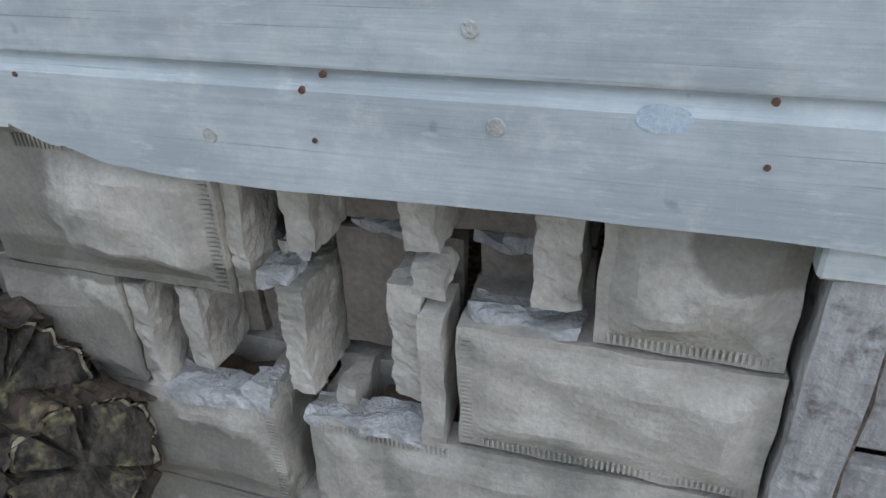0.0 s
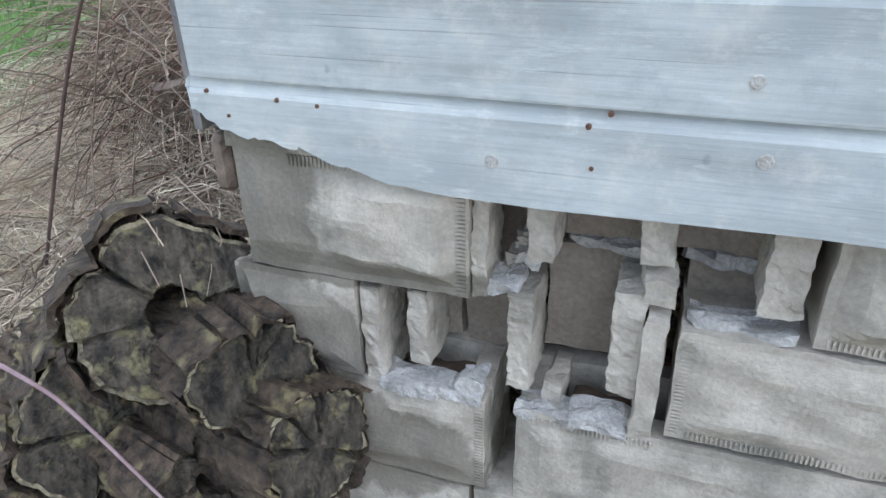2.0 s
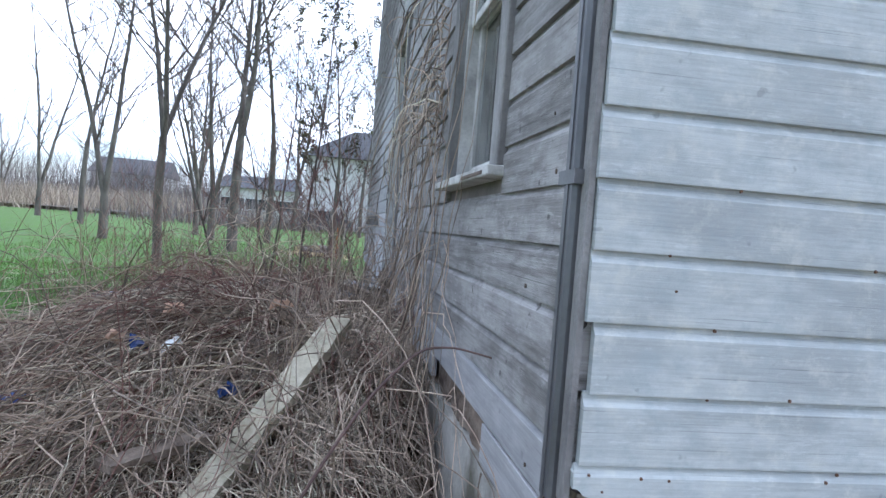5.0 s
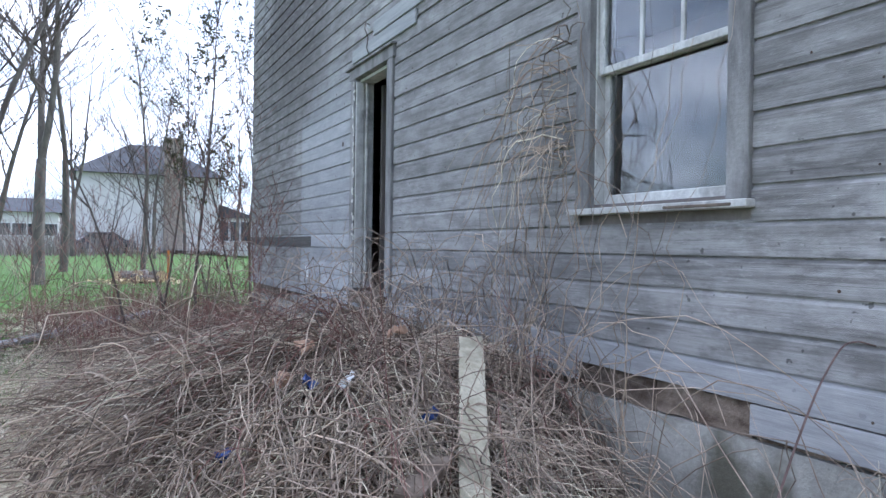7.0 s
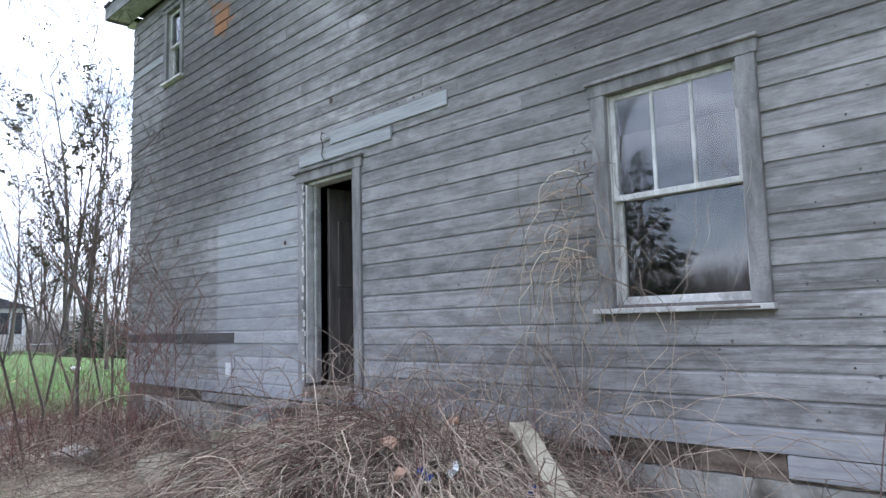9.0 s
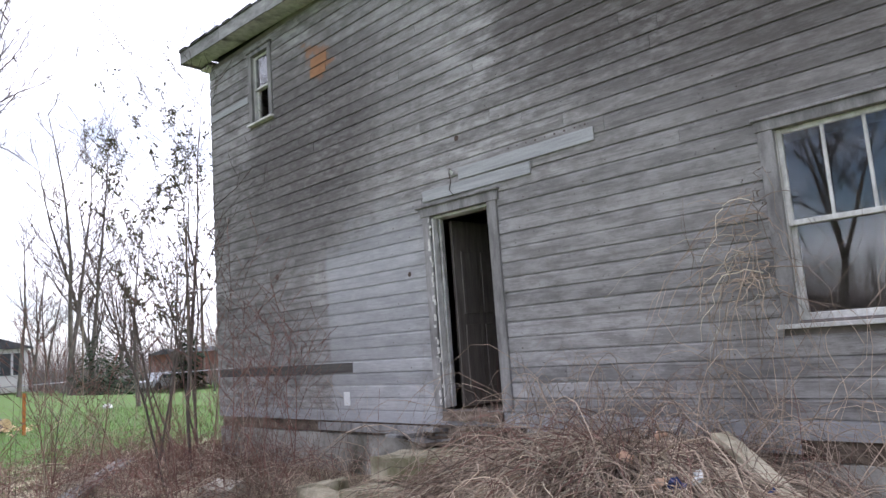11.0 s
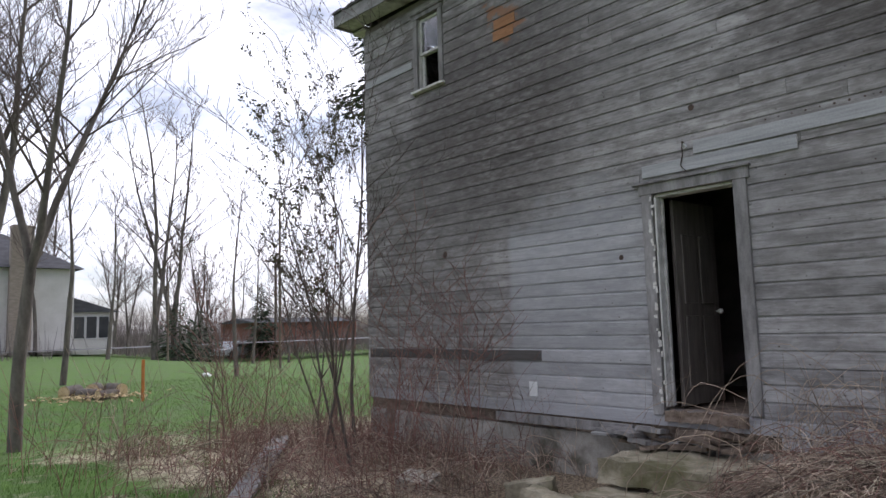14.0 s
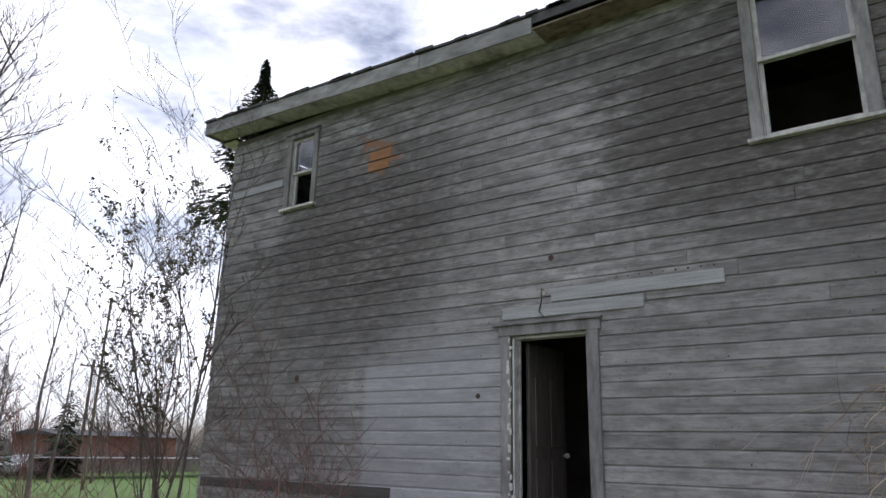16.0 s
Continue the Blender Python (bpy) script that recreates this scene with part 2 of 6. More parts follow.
SIDING_SIDE = siding_material("weathered_siding", "y", (0.425, 0.405, 0.387), (0.225, 0.211, 0.198), (0.11, 0.096, 0.086), True)
SIDING_FRONT = siding_material("faded_painted_siding", "x", (0.48, 0.505, 0.495), (0.36, 0.38, 0.375), (0.25, 0.258, 0.248), False, 0.5)
TRIM = material("weathered_trim", (0.14, 0.13, 0.125), (0.35, 0.335, 0.32), (9, 9, 2.5), 0.85, 0.4, 70, per_object=0.12)
PALE_TRIM = material("flaked_white_paint", (0.42, 0.4, 0.37), (0.76, 0.74, 0.7), (9, 9, 5), 0.7, 0.4, 70, per_object=0.1, third=(0.12, 0.1, 0.09), third_at=0.62)
ROTTEN = material("rotten_wood", (0.07, 0.045, 0.03), (0.28, 0.22, 0.17), (14, 6, 14), 0.95, 0.8, 60, per_object=0.25)
CONCRETE = material("block_concrete", (0.32, 0.288, 0.238), (0.54, 0.495, 0.42), (9, 9, 11), 0.95, 0.3, 150, per_object=0.06, third=(0.25, 0.235, 0.195), third_at=0.58, third_scale=8.0, grit=0.55,
                    damp=((0.05, 0.74, 0.11, 0.15), (0.2, 0.645, 0.3, 0.035), (0.06, 0.52, 0.17, 0.13), (0.12, 0.3, 0.36, 0.11), (1.0, 0.79, 0.07, 0.05)))
# tan block concrete, colour darkened for the shade inside the broken voids
SHELL = material("shaded_void_concrete", (0.2, 0.165, 0.13), (0.33, 0.28, 0.23), (7, 7, 7), 0.95, 0.6, 110, per_object=0.08, grit=0.8)
MORTAR = material("mortar", (0.38, 0.365, 0.34), (0.53, 0.515, 0.485), (16, 16, 16), 0.95, 0.9, 120, per_object=0.08, grit=1.0)
PARGE = material("parged_concrete", (0.26, 0.245, 0.215), (0.5, 0.475, 0.425), (2.5, 2.5, 2.5), 0.95, 0.6, 50, third=(0.12, 0.11, 0.08), third_at=0.58)
MOSSY = material("mossy_stone", (0.2, 0.18, 0.12), (0.52, 0.46, 0.34), (5, 5, 5), 0.95, 0.8, 50, third=(0.16, 0.15, 0.075), third_at=0.55, per_object=0.1)
# plaster colour set dark to stand in for the shade of the rooms
INSIDE = material("shade_dark_plaster", (0.13, 0.11, 0.1), (0.27, 0.235, 0.21), (2, 2, 2), 0.9, 0.2)
DOOR_WOOD = material("brown_door", (0.09, 0.075, 0.066), (0.19, 0.165, 0.145), (20, 20, 2), 0.6, 0.2)
ROOFING = material("old_roofing", (0.05, 0.05, 0.05), (0.12, 0.115, 0.11), (6, 6, 6), 0.95, 0.5)
METAL = material("galvanised_pipe", (0.1, 0.1, 0.105), (0.2, 0.2, 0.205), (6, 6, 1.5), 0.5, 0.1, 40, metal=0.4)
DARK_METAL = material("dark_iron", (0.04, 0.035, 0.03), (0.12, 0.07, 0.045), (40, 40, 40), 0.7, 0.3, metal=0.4)
RUST = material("rusty_nail", (0.07, 0.035, 0.022), (0.16, 0.085, 0.05), (200, 200, 200), 0.9, 0.3)
FLAKE = material("peeling_white_paint", (0.5, 0.48, 0.44), (0.78, 0.76, 0.71), (20, 20, 20), 0.7, 0.2, 80)
GLASS = glass_material()
LOG_END = material("weathered_log_end", (0.008, 0.007, 0.006), (0.13, 0.11, 0.082), (45, 45, 20), 0.9, 1.0, 120, per_object=0.15, third=(0.27, 0.235, 0.12), third_at=0.6, third_scale=16.0, grit=1.1)
SAPWOOD = material("pale_log_rim", (0.16, 0.135, 0.085), (0.46, 0.4, 0.26), (50, 50, 50), 0.9, 0.8, 90, third=(0.06, 0.05, 0.04), third_at=0.55, third_scale=20.0)
LOG_BARK = material("log_bark", (0.008, 0.006, 0.005), (0.115, 0.082, 0.054), (34, 34, 34), 0.95, 1.0, 60, per_object=0.15, third=(0.24, 0.2, 0.1), third_at=0.62, third_scale=13.0, grit=1.0)
FRESH_CUT = material("fresh_cut_wood", (0.5, 0.36, 0.18), (0.72, 0.58, 0.36), (6, 6, 6), 0.85, 0.3)
STEM = material("bramble_stem", (0.165, 0.114, 0.083), (0.53, 0.42, 0.32), (1.5, 1.5, 1.5), 0.85, 0, 30, island=0.6)
RED_STEM = material("red_stem", (0.14, 0.062, 0.05), (0.3, 0.16, 0.125), (2, 2, 2), 0.8, 0, 30, island=0.35)
STRAW = material("dead_grass", (0.5, 0.42, 0.3), (0.78, 0.7, 0.54), (2, 2, 2), 0.9, 0, 30, island=0.35)
BLADE = material("green_grass", (0.07, 0.142, 0.024), (0.15, 0.26, 0.052), (1.2, 1.2, 1.2), 0.85, 0, 30, island=0.35)
BARK = material("tree_bark", (0.08, 0.067, 0.058), (0.2, 0.175, 0.15), (7, 7, 2), 0.95, 0.8, 25)
TWIG = material("bare_twig", (0.075, 0.058, 0.05), (0.17, 0.135, 0.112), (1, 1, 1), 0.9, 0)
NEEDLES = material("conifer_needles", (0.015, 0.03, 0.015), (0.05, 0.08, 0.035), (3, 3, 3), 0.9, 0, island=0.4)
LEAF = material("dull_leaf", (0.06, 0.055, 0.03), (0.13, 0.13, 0.06), (3, 3, 3), 0.9, 0, island=0.4)
LITTER = material("leaf_litter", (0.045, 0.032, 0.024), (0.19, 0.135, 0.095), (6, 6, 6), 0.98, 0.9, 40)
BLUE = material("blue_plastic", (0.015, 0.035, 0.13), (0.04, 0.08, 0.26), (8, 8, 8), 0.4, 0)
PAPER = material("white_paper", (0.72, 0.72, 0.7), (0.82, 0.82, 0.8), (8, 8, 8), 0.8, 0)
PEACH = material("faded_wrapper", (0.45, 0.27, 0.17), (0.6, 0.4, 0.28), (8, 8, 8), 0.7, 0)
STUCCO = material("white_stucco", (0.6, 0.58, 0.53), (0.72, 0.7, 0.66), (1, 1, 1), 0.9, 0.1)
CHIMNEY = material("tan_brick", (0.26, 0.215, 0.17), (0.38, 0.32, 0.265), (3, 3, 9), 0.95, 0.2)
RED_BRICK = material("red_brick", (0.17, 0.07, 0.05), (0.26, 0.12, 0.085), (2, 2, 6), 0.95, 0.2)
SLATE = material("grey_shingles", (0.06, 0.06, 0.065), (0.11, 0.11, 0.12), (2, 2, 6), 0.95, 0.2)
DARK_PANE = material("far_window_pane", (0.03, 0.035, 0.04), (0.06, 0.065, 0.07), (1, 1, 1), 0.15, 0)
CAR_PAINT = material("pale_car_paint", (0.5, 0.53, 0.56), (0.6, 0.63, 0.66), (1, 1, 1), 0.25, 0)
CAR_DARK = material("dark_car_paint", (0.03, 0.035, 0.05), (0.05, 0.06, 0.08), (1, 1, 1), 0.25, 0)
RUBBER = material("tyre_rubber", (0.02, 0.02, 0.02), (0.04, 0.04, 0.04), (5, 5, 5), 0.9, 0)
ORANGE = material("orange_stake", (0.45, 0.14, 0.03), (0.55, 0.2, 0.05), (5, 5, 5), 0.8, 0)
POLE = material("pole_wood", (0.12, 0.09, 0.07), (0.22, 0.18, 0.14), (5, 5, 1), 0.95, 0.3)
FAR_WOOD = material("far_thicket", (0.17, 0.145, 0.14), (0.32, 0.27, 0.25), (0.4, 0.4, 0.4), 0.95, 0, island=0.4)
REED = material("tall_dry_grass", (0.3, 0.24, 0.18), (0.52, 0.43, 0.33), (0.4, 0.4, 0.4), 0.95, 0, island=0.3)


# ---------------------------------------------------------------- mesh helpers
def mesh_object(name, verts, faces, mat, parent=None, label="", smooth=False):
    me = bpy.data.meshes.new(name)
    me.from_pydata([tuple(v) for v in verts], [], [tuple(f) for f in faces])
    if smooth:
        me.polygons.foreach_set("use_smooth", [True] * len(me.polygons))
    me.update()
    if mat:
        me.materials.append(mat)
    ob = new(name, me)
    if parent:
        ob.parent = parent
    if label:
        tagged(ob, label)
    return ob


def part(name, bm, mat, parent=None, label=""):
    me = bpy.data.meshes.new(name)
    bm.to_mesh(me)
    bm.free()
    me.materials.append(mat)
    ob = new(name, me)
    if parent:
        ob.parent = parent
    if label:
        tagged(ob, label)
    return ob


def base(name, label, category, place=(0, 0, 0), group="", kind=""):
    ob = new(name)
    ob.empty_display_size = 0.1
    ob.location = place
    return tagged(ob, label, category, group, kind)


def box_bm(boxes, bevel=0.0):
    bm = bmesh.new()
    for x0, x1, y0, y1, z0, z1 in boxes:
        bmesh.ops.create_cube(bm, size=1, matrix=Matrix.Translation(((x0 + x1) / 2, (y0 + y1) / 2, (z0 + z1) / 2)) @ Matrix.Diagonal((abs(x1 - x0), abs(y1 - y0), abs(z1 - z0), 1)))
    if bevel:
        bmesh.ops.bevel(bm, geom=bm.edges[:], offset=bevel, segments=1, affect="EDGES")
    return bm


def box(name, dims, mat, parent=None, bevel=0.004, label=""):
    return part(name, box_bm([dims], bevel), mat, parent, label)


def rough_box(name, dims, mat, parent=None, step=0.02, rough=0.006, freq=25.0, bulge=0.0, face="-y", seed=0.0, label="", margin=0.02, matrix=None):
    """A box of stone or rotten wood: gridded faces, displaced by noise; with bulge, one face is dressed as split rock inside a flat margin."""
    x0, x1, y0, y1, z0, z1 = dims
    size = (x1 - x0, y1 - y0, z1 - z0)
    n = [max(1, min(28, int(round(s / step)))) for s in size]
    index, verts, faces = {}, [], []

    def vert(i, j, k):
        key = (i, j, k)
        if key not in index:
            p = Vector((x0 + size[0] * i / n[0], y0 + size[1] * j / n[1], z0 + size[2] * k / n[2]))
            q = p * freq + Vector((seed * 7.1, seed * 3.3, seed))
            d = Vector((noise.noise(q), noise.noise(q + Vector((31, 0, 0))), noise.noise(q + Vector((0, 57, 0))))) * rough
            d += Vector((noise.noise(q * 0.35), noise.noise(q * 0.35 + Vector((31, 0, 0))), noise.noise(q * 0.35 + Vector((0, 57, 0))))) * rough
            if bulge:
                on = (face == "-y" and j == 0) or (face == "+x" and i == n[0])
                if on:
                    a = min(p.x - x0, x1 - p.x) if face == "-y" else min(p.y - y0, y1 - p.y)
                    e = min(a, p.z - z0, z1 - p.z)
                    lift = min(1.0, max(0.0, (e - margin) / 0.03))
                    h = bulge * lift * (0.75 + 0.9 * noise.noise(q * 0.3) + 0.5 * noise.noise(q * 0.8))
                    d += Vector((0, -h, 0)) if face == "-y" else Vector((h, 0, 0))
            index[key] = len(verts)
            verts.append(p + d)
        return index[key]

    for a, b, c in ((0, 1, 2), (1, 2, 0), (2, 0, 1)):
        for side in (0, n[c]):
            for i in range(n[a]):
                for j in range(n[b]):
                    quad = []
                    for di, dj in ((0, 0), (1, 0), (1, 1), (0, 1)):
                        key = [0, 0, 0]
                        key[a], key[b], key[c] = i + di, j + dj, side
                        quad.append(vert(*key))
                    faces.append(quad if side else quad[::-1])
    if matrix:
        verts = [matrix @ v for v in verts]
    return mesh_object(name, verts, faces, mat, parent, label)


def tubes(lines, sides=3):
    """Tapered tubes round many polylines: a list of (points as n x 3 array, radii). Returns verts, faces."""
    verts, faces = [], []
    ang = np.arange(sides) * 2 * math.pi / sides
    ca, sa = np.cos(ang), np.sin(ang)
    for pts, rad in lines:
        pts = np.asarray(pts, float)
        k = len(pts)
        tan = np.gradient(pts, axis=0)
        tan /= np.linalg.norm(tan, axis=1)[:, None] + 1e-9
        up = np.where(np.abs(tan[:, 2:3]) > 0.9, np.array([[1.0, 0, 0]]), np.array([[0, 0, 1.0]]))
        u = np.cross(tan, up)
        u /= np.linalg.norm(u, axis=1)[:, None] + 1e-9
        v = np.cross(tan, u)
        r = np.asarray(rad, float).reshape(-1, 1, 1)
        ring = pts[:, None, :] + r * (u[:, None, :] * ca[None, :, None] + v[:, None, :] * sa[None, :, None])
        off = len(verts)
        verts.extend(map(tuple, ring.reshape(-1, 3)))
        for i in range(k - 1):
            for j in range(sides):
                j2 = (j + 1) % sides
                faces.append((off + i * sides + j, off + i * sides + j2, off + (i + 1) * sides + j2, off + (i + 1) * sides + j))
    return verts, faces


def tube_object(name, lines, mat, parent=None, label="", sides=3, smooth=True):
    v, f = tubes(lines, sides)
    return mesh_object(name, v, f, mat, parent, label, smooth)


# ---------------------------------------------------------------- ground
def smooth01(v, lo, hi):
    f = min(1.0, max(0.0, (v - lo) / (hi - lo)))
    return f * f * (3 - 2 * f)


def land(x, y):
    """Height of the bare ground."""
    z = 0.2 * smooth01(y, -0.5, 4.0) + 0.3 * smooth01(y, 12, 40) + 0.35 * smooth01(y, 40, 70) - 1.15 * smooth01(x, 3, 19) * smooth01(y, 16, 46)
    return z + 0.025 * noise.noise(Vector((x * 0.7, y * 0.7, 3))) + 0.012 * noise.noise(Vector((x * 2.3, y * 2.3, 9)))


def heap(x, y):
    """Extra height of the heap of dead brambles and rubbish by the wall."""
    d = ((x + 0.9) / 1.7) ** 2 + ((y - 2.9) / 1.7) ** 2
    h = 0.56 * max(0.0, 1 - d) ** 0.6 if d < 1 else 0.0
    return h


def ground_material():
    m = bpy.data.materials.new("lawn_and_litter")
    t = nodes_of(m)
    geo = t.nodes.new("ShaderNodeNewGeometry")
    sep = t.nodes.new("ShaderNodeSeparateXYZ")
    link(t, geo.outputs["Position"], sep.inputs[0])

    def nz(scale, detail=6.0):
        n = add(t, "ShaderNodeTexNoise", Scale=scale, Detail=detail, Roughness=0.65)
        link(t, geo.outputs["Position"], n.inputs["Vector"])
        return n.outputs[0]

    big, mid, fine = nz(0.35), nz(2.2), nz(30.0)
    green = mix_node(t, step_node(t, mid, 0.35, 0.65), (0.053, 0.12, 0.016), (0.102, 0.196, 0.03))
    straw = mix_node(t, step_node(t, fine, 0.35, 0.65), (0.36, 0.29, 0.19), (0.7, 0.61, 0.43))
    litter = mix_node(t, step_node(t, fine, 0.35, 0.65), (0.1, 0.075, 0.05), (0.4, 0.315, 0.21))
    # nearness to the house wall decides lawn, straw or litter
    wob = value_node(t, "MULTIPLY_ADD", big, 5.0, -2.5)
    out = value_node(t, "ADD", value_node(t, "MULTIPLY", sep.outputs["X"], -1.0), wob)
    far = step_node(t, value_node(t, "ADD", sep.outputs["Y"], wob), 10.5, 13.0)
    edge = value_node(t, "MAXIMUM", step_node(t, out, 2.7, 3.6), far)
    deep = value_node(t, "MAXIMUM", step_node(t, out, 5.0, 7.5), far)
    c = mix_node(t, value_node(t, "MULTIPLY", edge, value_node(t, "MAXIMUM", step_node(t, mid, 0.25, 0.5), value_node(t, "MULTIPLY", deep, 0.9))), straw, green)
    near = value_node(t, "SUBTRACT", 1.0, step_node(t, out, 1.0, 1.9))
    near = value_node(t, "MULTIPLY", near, value_node(t, "SUBTRACT", 1.0, far))
    c = mix_node(t, near, c, litter)
    tone = value_node(t, "MULTIPLY_ADD", fine, 0.7, 0.65)
    hsv = add(t, "ShaderNodeHueSaturation")
    link(t, c, hsv.inputs["Color"])
    link(t, tone, hsv.inputs["Value"])
    b = add(t, "ShaderNodeBsdfPrincipled", Roughness=0.97)
    link(t, hsv.outputs[0], b.inputs["Base Color"])
    bp = add(t, "ShaderNodeBump", Strength=0.8, Distance=0.03)
    link(t, fine, bp.inputs["Height"])
    link(t, bp.outputs[0], b.inputs["Normal"])
    o = t.nodes.new("ShaderNodeOutputMaterial")
    link(t, b.outputs[0], o.inputs[0])
    return m


def build_ground():
    near_x, near_y = list(np.arange(-9, 3.01, 0.25)), list(np.arange(-4, 14.01, 0.25))
    far = [12, 16, 22, 30, 42, 60, 90, 140, 250, 500, 1200]
    xs = [-9 - f + 12 - 8 for f in far[::-1]] + near_x + [3 + f - 8 for f in far]
    ys = [-4 - f + 8 for f in far[::-1]] + near_y + [14 + f - 9 for f in far]
    xs, ys = sorted(set(xs)), sorted(set(ys))
    verts = [(x, y, land(x, y)) for y in ys for x in xs]
    w = len(xs)
    faces = [(j * w + i, j * w + i + 1, (j + 1) * w + i + 1, (j + 1) * w + i) for j in range(len(ys) - 1) for i in range(w - 1)]
    g = mesh_object("ground", verts, faces, ground_material(), smooth=True)
    tagged(g, "green lawn with dead straw and leaf litter by the house", "ground", kind="structure")


build_ground()

# ---------------------------------------------------------------- the house: side wall along x = 0, front wall along y = 0
BOARD = 0.1425
SILL = 0.80
NORTH, EAST, TOP = 10.15, 8.0, 6.3
WIN1 = (0.93, 1.80, 1.62, 3.0)
DOOR = (4.55, 5.36, 0.95, 3.0)
WIN2 = (8.42, 8.86, 5.02, 6.02)
WIN3 = (2.06, 2.84, 4.55, 6.05)
OPENINGS = (WIN1, DOOR, WIN2, WIN3)


def shell_wall(name, label, along, span, thick, openings, z0, z1, mat):
    """A wall body with its openings cut through; along 'y' for the side wall, 'x' for the front."""
    ys = sorted({span[0], span[1], *[v for o in openings for v in o[:2]]})
    zs = sorted({z0, z1, *[v for o in openings for v in o[2:]]})
    boxes = []
    for a, b in zip(ys, ys[1:]):
        for c, d in zip(zs, zs[1:]):
            m, k = (a + b) / 2, (c + d) / 2
            if any(o[0] < m < o[1] and o[2] < k < o[3] for o in openings):
                continue
            boxes.append((thick[0], thick[1], a, b, c, d) if along == "y" else (a, b, thick[0], thick[1], c, d))
    ob = part(name, box_bm(boxes), mat)
    return tagged(ob, label, "wall", kind="structure")


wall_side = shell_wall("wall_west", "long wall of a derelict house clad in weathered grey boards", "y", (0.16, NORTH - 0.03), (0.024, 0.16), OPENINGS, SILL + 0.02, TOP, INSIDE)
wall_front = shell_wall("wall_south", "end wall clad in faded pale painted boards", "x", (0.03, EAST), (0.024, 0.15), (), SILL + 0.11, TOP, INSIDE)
wall_north = shell_wall("wall_north", "far end wall of the house", "x", (0.03, EAST), (NORTH - 0.15, NORTH), (), SILL, TOP, SIDING_SIDE)
wall_east = shell_wall("wall_east", "rear wall of the house", "y", (0.16, NORTH - 0.16), (EAST - 0.16, EAST - 0.01), (), SILL, TOP, SIDING_SIDE)
tagged(box("floor", (0.17, 7.8, 0.17, 9.95, 0.78, 0.93), ROTTEN), "worn wooden floor inside the house", "floor", kind="structure")
# ceiling and partitions close off the rooms; their shade is in the colour
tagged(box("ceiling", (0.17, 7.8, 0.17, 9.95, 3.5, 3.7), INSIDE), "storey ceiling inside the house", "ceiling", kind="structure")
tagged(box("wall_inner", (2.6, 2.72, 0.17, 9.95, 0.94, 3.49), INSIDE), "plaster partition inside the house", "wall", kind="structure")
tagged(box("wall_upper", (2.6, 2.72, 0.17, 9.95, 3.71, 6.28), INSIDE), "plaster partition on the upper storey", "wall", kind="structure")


def board_mesh(along):
    """One metre of drop siding: a flat face with a hollow cove along its top edge."""
    prof = [(0.021, 0.0), (0.0, 0.001), (-0.0005, 0.004), (0.0, BOARD - 0.024), (0.0045, BOARD - 0.018), (0.0105, BOARD - 0.010), (0.0125, BOARD - 0.002), (0.0125, BOARD + 0.004), (0.021, BOARD + 0.004)]
    verts = []
    for s in (0.0, 1.0):
        for d, z in prof:
            verts.append((d, s, z) if along == "y" else (s, d, z))
    k = len(prof)
    faces = [(i, (i + 1) % k, k + (i + 1) % k, k + i) for i in range(k)] + [tuple(range(k))[::-1], tuple(range(k, 2 * k))]
    me = bpy.data.meshes.new("board")
    me.from_pydata(verts, [], faces)
    me.update()
    me.materials.append(SIDING_SIDE if along == "y" else SIDING_FRONT)
    return me


SIDE_BOARD, FRONT_BOARD = board_mesh("y"), board_mesh("x")


def lay_boards(along, mesh, parent, span, rows, openings, rng, longest):
    for i in rows:
        z = SILL + i * BOARD
        free = [span]
        for a, b, c, d in openings:
            if c < z + 0.6 * BOARD and z + 0.4 * BOARD < d:
                free = [piece for f in free for piece in ((f[0], min(f[1], a)), (max(f[0], b), f[1])) if piece[1] - piece[0] > 0.02]
        for a, b in free:
            cut = a
            while cut < b - 1e-6:
                end = min(b, cut + rng.uniform(0.5, 1.0) * longest)
                if b - end < 0.5:
                    end = b
                ob = new("board", mesh)
                ob.parent = parent
                wobble = rng.uniform(-0.0012, 0.0012)
                if along == "y":
                    ob.location, ob.scale = (wobble, cut + 0.0015, z + rng.uniform(-0.002, 0.002)), (1, end - cut - 0.003, 1)
                    ob.rotation_euler = (rng.uniform(-0.0012, 0.0012), rng.uniform(-0.01, 0.01), 0)
                else:
                    ob.location, ob.scale = (cut + 0.0015, wobble, z), (end - cut - 0.003, 1, 1)
                    ob.rotation_euler = (rng.uniform(-0.01, 0.01), 0, 0)
                cut = end


CASED = ((0.82, 1.91, 1.56, 3.1), (4.43, 5.47, 0.9, 3.12), (8.335, 8.945, 4.95, 6.1), (1.95, 2.94, 4.5, 6.2))


